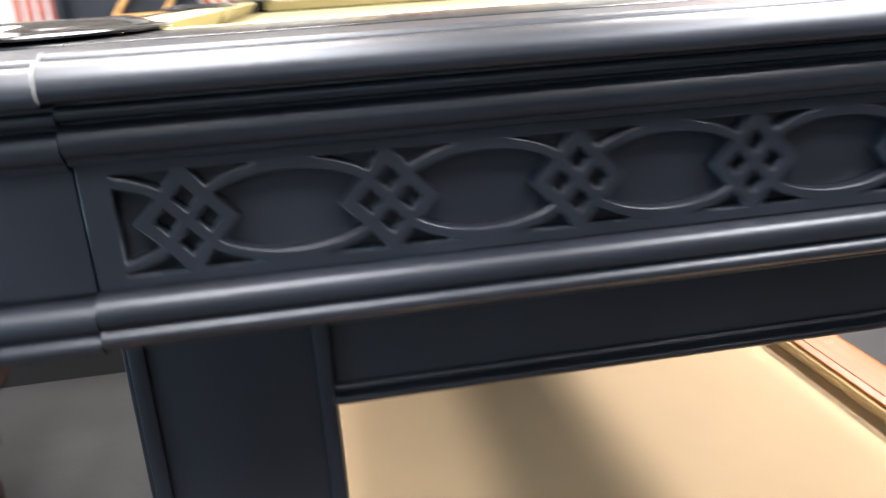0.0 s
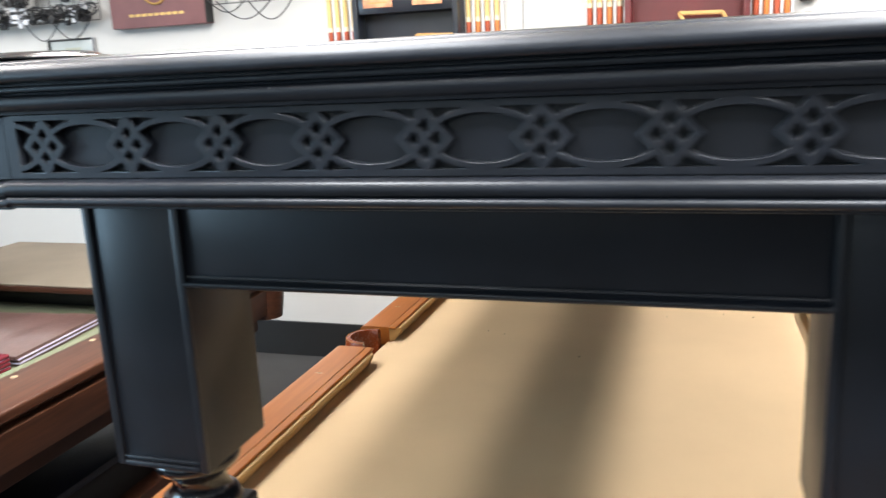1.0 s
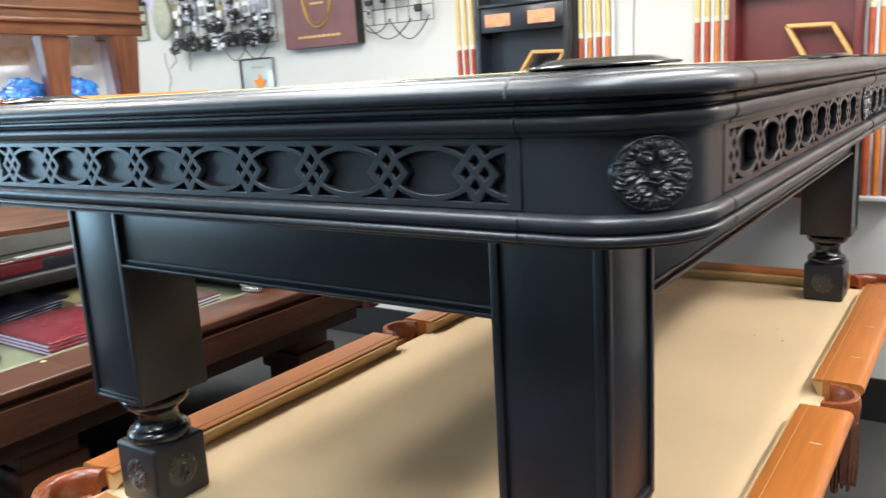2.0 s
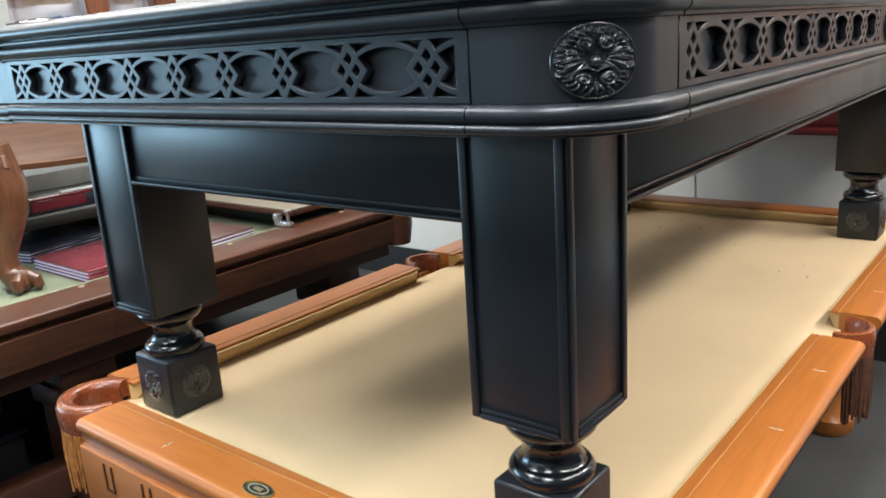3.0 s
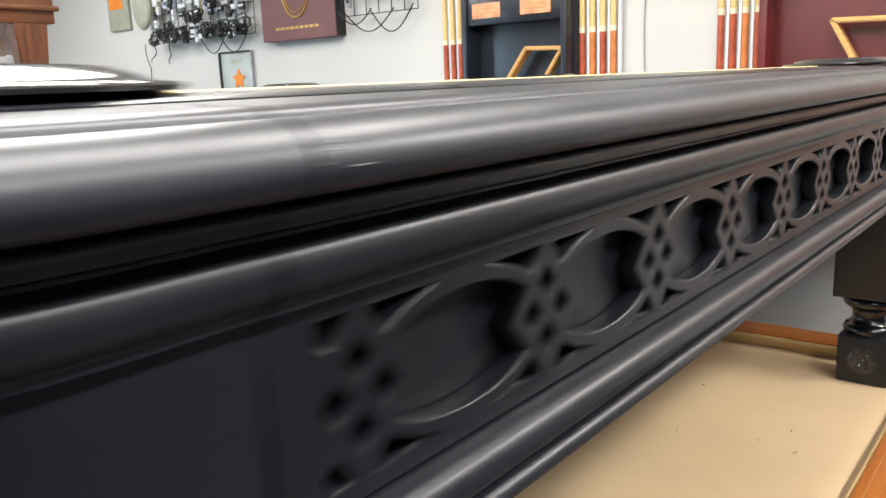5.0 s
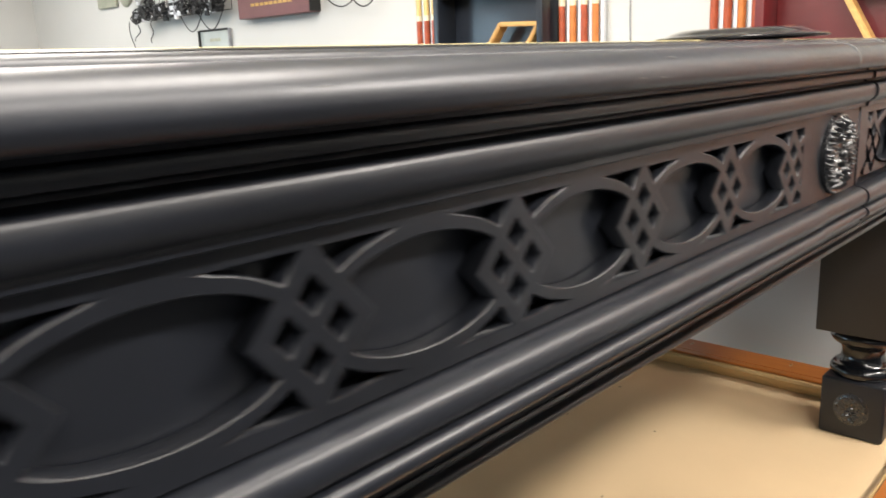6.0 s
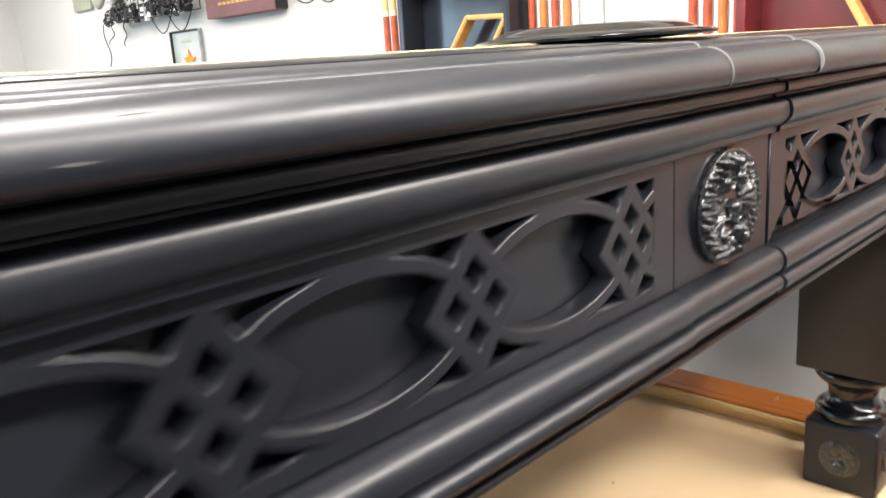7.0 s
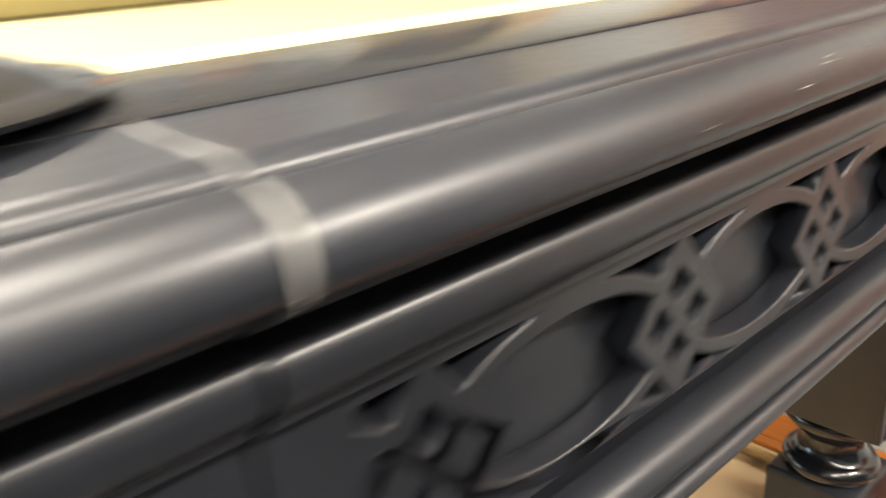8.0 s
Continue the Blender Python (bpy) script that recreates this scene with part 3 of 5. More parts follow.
def relief(r, a):
    """Height of the rosette's carving at radius r (0 to 1) and angle a: a boss in a plain star, scrolled leaves round it, flame-like tips at the edge."""
    if r > 0.955:
        return -0.001
    x, y = r * math.cos(a), r * math.sin(a)
    h = 0.0
    if r < 0.14:
        h = 0.0072 * math.sqrt(max(0.0, 1 - (r / 0.14) ** 2))
    if r > 0.56:
        # leaf tips, leaning away from the upright axis, each of its own length
        lean = a + 0.55 * (r - 0.75) * math.cos(a) * (1 if y > 0 else -1)
        k = lean * 34 / (2 * math.pi)
        long = 0.5 + 0.5 * math.sin(math.floor(k) * 2.4)
        inner, outer = 0.60 + 0.08 * long, 0.86 + 0.085 * long
        if inner < r < outer:
            t = (r - inner) / (outer - inner)
            ridge = 1 - abs((k % 1.0) * 2 - 1)
            h = max(h, 0.0070 * ridge ** 0.55 * math.sin(math.pi * t ** 0.8) ** 0.7)
    for cx, cy, wx, wy, turns, hand in SCROLLS:
        u, v = (x - cx) / wx, (y - cy) / wy
        d = math.hypot(u, v)
        if d < 1:
            coil = math.cos(2 * math.pi * turns * d - hand * math.atan2(v, u))
            h = max(h, 0.0056 * math.sqrt(1 - d * d) + 0.0014 * coil * (1 - d ** 4) + 0.0008)
    # two sprays of leaves that sweep out to the sides, each of five curling folds
    for side in (-1, 1):
        px, py = x * side - 0.14, y - 0.06
        rr, aa = math.hypot(px, py), math.atan2(py, px) + 0.25 * math.hypot(px, py)
        if 0.12 < rr < 0.70 and abs(aa) < 1.05:
            fold = abs(math.sin(aa * 7.2 + 0.9 * rr))
            vein = 0.0005 * math.sin(aa * 43)
            h = max(h, (0.0024 + 0.0034 * fold ** 0.8 + vein) * math.sin(math.pi * (rr - 0.12) / 0.58) ** 0.5 * (1.05 - abs(aa)) ** 0.3)
    # a raised brow under the boss
    if abs(x) < 0.46:
        brow = -0.26 + 0.10 * math.sin(min(1.0, abs(x) / 0.26) * math.pi / 2) - 0.22 * max(0.0, abs(x) - 0.26)
        h = max(h, 0.0058 * math.exp(-((y - brow) / 0.045) ** 2) * (1 - (abs(x) / 0.46) ** 4))
    # small bud at the top and at the foot
    for cy, wx, wy in ((0.66, 0.10, 0.18), (-0.68, 0.10, 0.15)):
        d = math.hypot(x / wx, (y - cy) / wy)
        if d < 1:
            h = max(h, 0.0052 * math.sqrt(1 - d * d) + 0.0010 * math.cos(14 * x / wx))
    return h


def rosette(surface, wu, wv, parent, name="medallion", rings=56, spokes=272):
    """An oval carved medallion laid on surface(u, v, out)."""
    bm = bmesh.new()
    rows = []
    for i in range(1, rings + 1):
        r = i / rings
        row = []
        for s in range(spokes):
            a = 2 * math.pi * s / spokes
            edge = 1.0
            row.append(bm.verts.new(surface(wu * r * edge * math.cos(a), wv * r * edge * math.sin(a), 0.0022 + relief(r, a))))
        rows.append(row)
    skirt = [bm.verts.new(surface(wu * 1.01 * math.cos(2 * math.pi * s / spokes), wv * 1.01 * math.sin(2 * math.pi * s / spokes), -0.001)) for s in range(spokes)]
    mid = bm.verts.new(surface(0, 0, 0.0022 + relief(0, 0)))
    for s in range(spokes):
        t = (s + 1) % spokes
        bm.faces.new((mid, rows[0][s], rows[0][t]))
        for a, b in zip(rows + [skirt], rows[1:] + [skirt]):
            if a is not b:
                bm.faces.new((a[s], b[s], b[t], a[t]))
    if parent is not None:
        return part(name, bm, M_CAST, parent, "", True)
    ob = bpart(name, bm, M_CAST, None, "oval carved leaf rosette, glossy black")
    ring = [surface(wu * 0.965 * math.cos(2 * math.pi * s / 72), wv * 0.965 * math.sin(2 * math.pi * s / 72), 0.0022) for s in range(73)]
    bpart("rim", tube(ring, 0.0012, 8), M_CAST, ob, "thin raised rim")
    return ob


for sx in (1, -1):
    for far in (0, 1):
        cx, cy = sx * (HX - CORNER), (LY - CORNER if far else CORNER)
        e, s = (sx * SEAM_X, LY if far else 0), (sx * HX, LY - SEAM_Y if far else SEAM_Y)
        a_end = (90 if far else -90)
        a_side = 0 if sx > 0 else (180 if far else -180)
        st = stations_corner(cx, cy, a_end, a_side, e, s)
        mouldings(st, 0.0010, -0.0026 if sx < 0 and not far else 0.0)
        bpart("corner_block", sweep(PLAIN, st), M_BLACK)
        mid_a = radians((a_end + a_side) / 2)

        def on_corner(u, v, d, cx=cx, cy=cy, mid_a=mid_a):
            a = mid_a + u / CORNER
            return Vector((cx + (CORNER + d) * math.cos(a), cy + (CORNER + d) * math.sin(a), Z0 + v))
        rosette(on_corner, 0.0445, 0.0372, None)
    st = [(sx * HX, BLOCK_A + g, sx, 0), (sx * HX, BLOCK_B - g, sx, 0)]
    mouldings(st, 0.0016)
    bpart("side_block", sweep(PLAIN, st), M_BLACK)
    rosette(lambda u, v, d, sx=sx: Vector((sx * (HX + d), (BLOCK_A + BLOCK_B) / 2 - sx * u, Z0 + v)), 0.043, 0.0365, None)

# bare joints where the cap pieces meet, rubbed wider over the nose
def joint(at, along, out, wide, reach, lift=0.0):
    """A thin pale skin over the cap at a joint, uneven along its course."""
    course = [(d, z) for d, z in NOSE[4:] + RIDGE[1:] + [(-0.012, Z0 + 0.1006), (-0.035, Z0 + 0.1017)]]
    course = [c for c in course if c[0] > reach]
    bm, rows = bmesh.new(), []
    for k, (d, z) in enumerate(course):
        w = wide * (0.45 + 0.75 * noise.noise(Vector((k * 0.55, wide * 900, at[0] + at[1]))) ** 2 + 0.5 * math.exp(-((k - 7) / 4.0) ** 2))
        o = 0.0005
        p = Vector((at[0], at[1], z + o + lift)) + Vector(out) * (d + (o if d > 0.015 else 0))
        rows.append([bm.verts.new(p + Vector(along) * (e * w)) for e in (-1, 1)] + [bm.verts.new(p - Vector((0, 0, 0.004)) - Vector(out) * 0.002 + Vector(along) * (e * w)) for e in (1, -1)])
    for a, b in zip(rows, rows[1:]):
        for q in range(4):
            bm.faces.new((a[q], b[q], b[(q + 1) % 4], a[(q + 1) % 4]))
    bm.faces.new(rows[0])
    bm.faces.new(rows[-1][::-1])
    bpart("joint", bm, M_CUT, None, "pale rubbed joint between cap pieces")


for sx in (1, -1):
    joint((sx * HX, BLOCK_A), (0, 1, 0), (sx, 0, 0), 0.0008, -0.04)
    joint((sx * HX, BLOCK_B), (0, 1, 0), (sx, 0, 0), 0.0009, -0.04)
    joint((sx * SEAM_X, 0), (1, 0, 0), (0, -1, 0), 0.0005 if sx > 0 else 0.0015, -0.004)

# small nicks in the paint along the nose, and at the corner joints
rng = random.Random(21)
for k in range(26):
    y = rng.choice((rng.uniform(0.2, 1.2), rng.uniform(1.37, 1.75), rng.uniform(1.38, 1.6), rng.uniform(0.155, 0.175)))
    d, z = rng.choice(NOSE[6:13])
    le = rng.uniform(0.0015, 0.008)
    bpart("paint_nick", tube([(HX + d + 0.0001, y, z), (HX + d + 0.0001, y + le, z + rng.uniform(-0.0006, 0.0006))], rng.uniform(0.00012, 0.00028), 5), M_CUT, None, "pale nick in the black paint")
for k in range(10):
    x = rng.choice((rng.uniform(0.53, 0.545), rng.uniform(-0.2, 0.5)))
    d, z = rng.choice(BEAD[4:9])
    bpart("paint_nick", tube([(x, -d - 0.0001, z), (x + rng.uniform(0.001, 0.004), -d - 0.0001, z + rng.uniform(-0.0006, 0.0006))], rng.uniform(0.0002, 0.0004), 5), M_CUT, None, "pale nick in the black paint")

# bed, pockets
bpart("bed_cloth", box(-HX + 0.10, 0.10, Z0 + 0.054, HX - 0.10, LY - 0.10, Z0 + 0.066), M_CREAM, None, "cream cloth bed", False)
bpart("slate_frame", box(-HX + 0.036, 0.036, Z0 + 0.02, HX - 0.036, LY - 0.036, Z0 + 0.053), M_BLACK, None, "", False)
POCKET = [(0.040, 0.045), (0.0405, 0.1015)] + bez((0.041, 0.1035), (0.045, 0.1092), (0.053, 0.1100), 6) + bez((0.059, 0.1104), (0.067, 0.1085), (0.0735, 0.1054), 6) + [(0.076, 0.1048), (0.0845, 0.1040), (0.0862, 0.1027), (0.0850, 0.1012), (0.060, 0.1002), (0.045, 0.0995)]
for sx in (1, -1):
    for y, k in ((0.124, 1), (LY / 2, 0), (LY - 0.124, 1)):
        px = sx * (HX - 0.124) if k else sx * (HX - 0.096)
        bm = lathe(POCKET, 44)
        moved(bm, Matrix.Translation((px, y, Z0 + 0.0048)) @ Matrix.Diagonal((1.0 if k else 0.93, 1.0 if k else 0.93, 1.0, 1)))
        bpart("pocket_iron", bm, M_POCKET, None, "glossy black domed pocket iron")

# aprons
for y0, y1 in ((0.146, 0.172), (LY - 0.172, LY - 0.146)):
    bm = box(-0.415, y0, Z0 - 0.207, 0.415, y1, Z0 - 0.06, 0.002)
    bpart("apron", bm, M_BLACK)
    ny = -1 if y0 < 1 else 1
    yy = y0 if y0 < 1 else y1
    bead = [(-0.004, Z0 - 0.2115), (0.004, Z0 - 0.2115)] + arc2(0.0045, Z0 - 0.207, 0.0048, -80, 80, 6) + [(0.002, Z0 - 0.2005), (0.0035, Z0 - 0.198), (0.002, Z0 - 0.195), (-0.004, Z0 - 0.195)]
    bpart("apron_bead", sweep(bead, [(-0.412, yy, 0, ny), (0.412, yy, 0, ny)]), M_BLACK)
for sx in (1, -1):
    x0, x1 = sorted((sx * 0.5525, sx * 0.5265))
    bpart("apron", box(x0, 0.30, Z0 - 0.207, x1, LY - 0.30, Z0 - 0.06, 0.002), M_BLACK)
    bead = [(-0.004, Z0 - 0.2115), (0.004, Z0 - 0.2115)] + arc2(0.0045, Z0 - 0.207, 0.0048, -80, 80, 6) + [(0.002, Z0 - 0.2005), (0.0035, Z0 - 0.198), (0.002, Z0 - 0.195), (-0.004, Z0 - 0.195)]
    bpart("apron_bead", sweep(bead, [(sx * 0.5525, 0.303, sx, 0), (sx * 0.5525, LY - 0.303, sx, 0)]), M_BLACK)


# legs
def leg(cx, cy, sx, sy):
    """A panelled square post, a turned neck and a carved cube foot; sx, sy point outward."""
    lg = new("leg")
    lg.parent = black
    tagged(lg, "panelled square leg on turned neck")
    w, zt, zb = 0.0795, Z0 - 0.062, Z0 - 0.497
    lx0, ly0 = OFF.translation.x + cx, OFF.translation.y + cy
    zo = OFF.translation.z
    part("post", box(lx0 - w, ly0 - w, zb + zo, lx0 + w, ly0 + w, zt + zo, 0.003), M_BLACK, lg, "", True)
    for ax, s in ((1, sy), (0, sx)):
        def slab(u0, u1, z0, z1, d0, d1, bev=0.002):
            c, o = (lx0, ly0) if ax else (ly0, lx0)
            a0, a1 = sorted((o + s * (w + d0), o + s * (w + d1)))
            return box(c + u0, a0, z0 + zo, c + u1, a1, z1 + zo, bev) if ax else box(a0, c + u0, z0 + zo, a1, c + u1, z1 + zo, bev)
        for u0, u1 in ((-w, -w + 0.0135), (w - 0.0135, w)):
            part("stile", slab(u0, u1, zb + 0.001, zt - 0.004, -0.002, 0.0048, 0.0022), M_BLACK, lg, "", True)
        part("bottom_rail", slab(-w + 0.014, w - 0.014, zb + 0.001, zb + 0.0105, -0.002, 0.0070, 0.0034), M_BLACK, lg, "", True)
        part("bottom_bead", slab(-w + 0.015, w - 0.015, zb + 0.0115, zb + 0.0175, -0.002, 0.0042, 0.0022), M_BLACK, lg, "", True)
    neck = [(0.0, zb), (0.058, zb)] + bez((0.060, zb - 0.002), (0.079, zb - 0.016), (0.060, zb - 0.032), 8) + [(0.054, zb - 0.034)] + bez((0.050, zb - 0.037), (0.036, zb - 0.058), (0.051, zb - 0.078), 8) + [(0.055, zb - 0.080)] + bez((0.058, zb - 0.081), (0.072, zb - 0.094), (0.058, zb - 0.108), 7) + [(0.0, zb - 0.1085)]
    part("turned_neck", lathe([(r, z + zo) for r, z in neck], 36, (lx0, ly0, 0)), M_TURNED, lg, "", True)
    f, zf0, zf1 = 0.0645, BED + 0.0005, zb - 0.106
    foot = part("foot", box(lx0 - f, ly0 - f, zf0 + zo, lx0 + f, ly0 + f, zf1 + zo, 0.007, 3), M_BLACK, lg, "cube foot with carved medallions", True)
    for ax, s in ((1, -1), (1, 1), (0, 1), (0, -1)):
        if ax:
            surf = lambda u, v, d, s=s: Vector((lx0 + u * s, ly0 + s * (f + d * 0.5), (zf0 + zf1) / 2 + zo + v))
        else:
            surf = lambda u, v, d, s=s: Vector((lx0 + s * (f + d * 0.5), ly0 + u * s, (zf0 + zf1) / 2 + zo + v))
        rosette(surf, 0.036, 0.036, foot, "medallion", 18, 72)


LEGX, LEGY = 0.4873, 0.2215
FAR_LEGX, FAR_LEGY = 0.483, 2.330
for sx in (1, -1):
    leg(sx * LEGX, LEGY, sx, -1)
    leg(sx * FAR_LEGX, FAR_LEGY, sx, 1)

# ---- the lower pool table in honey oak ----
lower = thing("oak_pool_table", "honey-oak pool table with tan cloth and leather pockets", "pool table", at=(0, LY / 2, 0))
LOFF = Matrix.Translation((0.011, -LY / 2 - 0.0105, 0)) @ Matrix.Diagonal((1, 0.99, 1, 1))


def lpart(name, bm, material, parent=None, label="", smooth=True):
    return part(name, moved(bm, LOFF), material, parent or lower, label, smooth)


NX, NY0, NY1 = 0.587, 0.125, 2.455
RT = 0.795
lpart("bed_cloth", box(-0.625, 0.085, BED - 0.02, 0.625, LY - 0.085, BED, 0.001), M_CLOTH, None, "tan stretched bed cloth", False)
lpart("slate", box(-0.61, 0.11, BED - 0.052, 0.61, LY - 0.11, BED - 0.022, 0.003), M_SLATE, None, "grey slate under the cloth", False)
CUSH = [(0.0, RT - 0.006), (0.0, BED - 0.004), (-0.012, BED + 0.002), (-0.026, BED + 0.024), (-0.031, RT - 0.013), (-0.0290, RT - 0.0068), (-0.0225, RT - 0.0058)]
WOOD = [(0.0005, BED - 0.006), (0.0005, RT - 0.0054), (-0.0205, RT - 0.0052), (-0.0222, RT - 0.0025), (-0.0195, RT + 0.0006), (-0.0022, RT + 0.0012), (-0.0016, RT - 0.0006), (0.0016, RT - 0.0006), (0.0022, RT + 0.0016), (0.072, RT + 0.0014)] + bez((0.082, RT + 0.001), (0.0935, RT - 0.001), (0.0955, RT - 0.012), 6) + [(0.0955, RT - 0.020), (0.0925, RT - 0.0245), (0.0860, RT - 0.026), (0.0845, RT - 0.060), (0.070, RT - 0.062)]

# the long rails are cut under behind the nose
WOOD_SIDE = WOOD[:-5] + [(0.0948, RT - 0.018), (0.0905, RT - 0.024), (0.0860, RT - 0.030), (0.0700, RT - 0.058), (0.064, RT - 0.060)]


def low_rail(p0, p1, nx, ny, material, sights):
    """p0, p1 on the line where cushion and wood meet."""
    r = new("rail")
    r.parent = lower
    st = [(*p0, nx, ny), (*p1, nx, ny)]
    lpart("wood_rail", sweep(WOOD_SIDE if nx else WOOD, st), material, r)
    dx, dy = p1[0] - p0[0], p1[1] - p0[1]
    le = math.hypot(dx, dy)
    ux, uy = dx / le, dy / le
    bm = bmesh.new()
    rows = []
    for k, (q, cut) in enumerate(((p0, 1), (p1, -1))):
        rows.append([bm.verts.new((q[0] + nx * d + ux * cut * max(0, -d) * 0.8, q[1] + ny * d + uy * cut * max(0, -d) * 0.8, z)) for d, z in CUSH])
    n = len(CUSH)
    for j in range(n):
        bm.faces.new((rows[0][j], rows[1][j], rows[1][(j + 1) % n], rows[0][(j + 1) % n]))
    bm.faces.new(rows[0])
    bm.faces.new(rows[1][::-1])
    lpart("cushion", bm, M_CUSHION, r, "tan cloth-covered cushion")
    lpart("inlay_line", sweep([(-0.0012, RT - 0.0004), (0.0, RT - 0.0004), (0.0, RT + 0.0006), (-0.0012, RT + 0.0006)], st), M_ORANGE_LINE, r, "thin pale inlay line", False)
    for t in sights:
        m = Matrix.Translation((p0[0] + dx * t + nx * 0.048, p0[1] + dy * t + ny * 0.048, RT + 0.0012)) @ Matrix.Rotation(math.atan2(uy, ux), 4, "Z") @ Matrix.Diagonal((0.75, 2.3, 1, 1))
        si = lpart("sight", moved(lathe([(0.0, 0.0009), (0.005, 0.0009), (0.0062, 0.0)], 4), m.copy()), M_PEARL, r, "small pearl diamond sight")
        lpart("pin", moved(lathe([(0.0, 0.0014), (0.0016, 0.0013), (0.0018, 0.0006)], 6), m), M_INLAY, si, "dark pin in the sight")


WX = NX + 0.031
for sx in (1, -1):
    low_rail((sx * WX, 0.172), (sx * WX, 1.208), sx, 0, M_ORANGE, (0.22, 0.51, 0.80))
    low_rail((sx * WX, LY - 1.208), (sx * WX, LY - 0.172), sx, 0, M_ORANGE, (0.2, 0.49, 0.78))
low_rail((-0.532, NY0 - 0.031), (0.532, NY0 - 0.031), 0, -1, M_ORANGE_X, (0.25, 0.5, 0.75))
low_rail((-0.532, NY1 + 0.031), (0.532, NY1 + 0.031), 0, 1, M_ORANGE_X, (0.25, 0.5, 0.75))
lpart("badge", moved(lathe([(0, 0.0022), (0.024, 0.002), (0.027, 0.0)], 28), Matrix.Translation((0.014, 0.040, RT + 0.0016)) @ Matrix.Diagonal((1.25, 0.62, 1, 1))), M_BADGE, None, "oval dark green maker's badge with gold rim")
lpart("badge_ring", moved(lathe([(0.017, 0.0021), (0.0175, 0.0030), (0.0190, 0.0030), (0.0195, 0.0020)], 28), Matrix.Translation((0.014, 0.040, RT + 0.0016)) @ Matrix.Diagonal((1.25, 0.62, 1, 1))), M_PEARL, None, "worn pale ring on the badge")
for k in range(3):
    lpart("print_bar", box(0.004, 0.0362 + 0.003 * k, RT + 0.0036, 0.024, 0.0374 + 0.003 * k, RT + 0.0043), M_PEARL, None, "", False)
lpart("badge_rim", moved(lathe([(0.0265, 0.0), (0.0275, 0.0026), (0.0295, 0.0026), (0.0305, 0.0)], 28), Matrix.Translation((0.014, 0.040, RT + 0.0014)) @ Matrix.Diagonal((1.25, 0.62, 1, 1))), M_BRASS, None, "thin brass rim")


def low_pocket(x, y, ang, corner):
    """A leather-covered pocket: a horseshoe roll on top, shield below and a tasselled fringe."""
    p = new("pocket")
    p.parent = lower
    tagged(p, "oxblood leather pocket with hanging fringe")
    r0 = 0.052 if corner else 0.049
    spread = 126 if corner else 96
    st = []
    for k in range(33):
        a = radians(ang - spread + 2 * spread * k / 32)
        st.append((x + r0 * math.cos(a), y + r0 * math.sin(a), math.cos(a), math.sin(a)))
    w = 0.041 if corner else 0.023
    roll = [(0.0, RT - 0.034), (0.0, RT - 0.010), (0.004, RT - 0.002), (w * 0.28, RT + 0.0035), (w * 0.55, RT + (0.005 if corner else 0.0035)), (w * 0.82, RT + 0.001), (w * 0.96, RT - 0.008), (w, RT - 0.024), (w - 0.002, RT - 0.044), (w - 0.007, RT - 0.066), (w - 0.012, RT - 0.066), (w - 0.012, RT - 0.036)]
    lpart("leather_roll", sweep(roll, st), M_LEATHER, p)
    lpart("leather_cup", sweep([(0.001, RT - 0.012), (0.006, RT - 0.012), (0.000, RT - 0.10), (-0.03, RT - 0.15), (-0.034, RT - 0.146), (-0.006, RT - 0.098)], st), M_LEATHER, p)
    lpart("stitching", tube([(a + c * (w * 0.80), b + d * (w * 0.80), RT + 0.0022) for a, b, c, d in st], 0.0011, 6), M_FRINGE, p, "stitched seam")
    rng = random.Random(int(100 * (x + 3 * y)))
    bm = bmesh.new()
    for k in range(110):
        a = radians(ang - spread * 0.72 + 2 * spread * 0.72 * k / 109)
        rr = r0 + w - 0.010 + rng.uniform(-0.003, 0.006)
        le = rng.uniform(0.075, 0.145) if corner else rng.uniform(0.13, 0.17)
        jx, jy = rng.uniform(-0.004, 0.004), rng.uniform(-0.004, 0.004)
        tube([(x + rr * math.cos(a), y + rr * math.sin(a), RT - 0.058), (x + rr * math.cos(a) + jx * 0.5, y + rr * math.sin(a) + jy, RT - 0.058 - le * 0.5), (x + rr * math.cos(a) + jx, y + rr * math.sin(a) + jy, RT - 0.058 - le)], [0.0028, 0.0042, 0.0030], 5, bm)
    # side pockets take the darkened thread, with their shade in its colour
    fr = lpart("fringe", bm, M_FRINGE if corner else M_FRINGE_SHADE, p, "orange-brown tassel fringe" if corner else "brown tassel fringe, darkened to stand for shade")
    tagged(fr, kind="stuff")


for sx in (1, -1):
    low_pocket(sx * 0.614, 0.098, -90 + sx * 45, True)
    low_pocket(sx * 0.614, LY - 0.098, 90 - sx * 45, True)
    low_pocket(sx * 0.646, LY / 2, 0 if sx > 0 else 180, False)
# body below the rails
for y0, y1 in ((-0.004, 0.022), (LY - 0.022, LY + 0.004)):
    lpart("apron", box(-0.53, y0, 0.585, 0.53, y1, 0.742, 0.004), M_ORANGE_X)
    bm = box(-0.53, y0 - 0.008, 0.572, 0.53, y1 + 0.008, 0.590, 0.006)
    lpart("apron_moulding", bm, M_ORANGE_X)
for sx in (1, -1):
    lpart("apron", sweep([(-0.030, 0.742), (-0.014, 0.742), (-0.052, 0.655), (-0.060, 0.648), (-0.070, 0.655)], [(sx * 0.698, 0.12, sx, 0), (sx * 0.698, LY - 0.12, sx, 0)]), M_ORANGE, None, "", False)
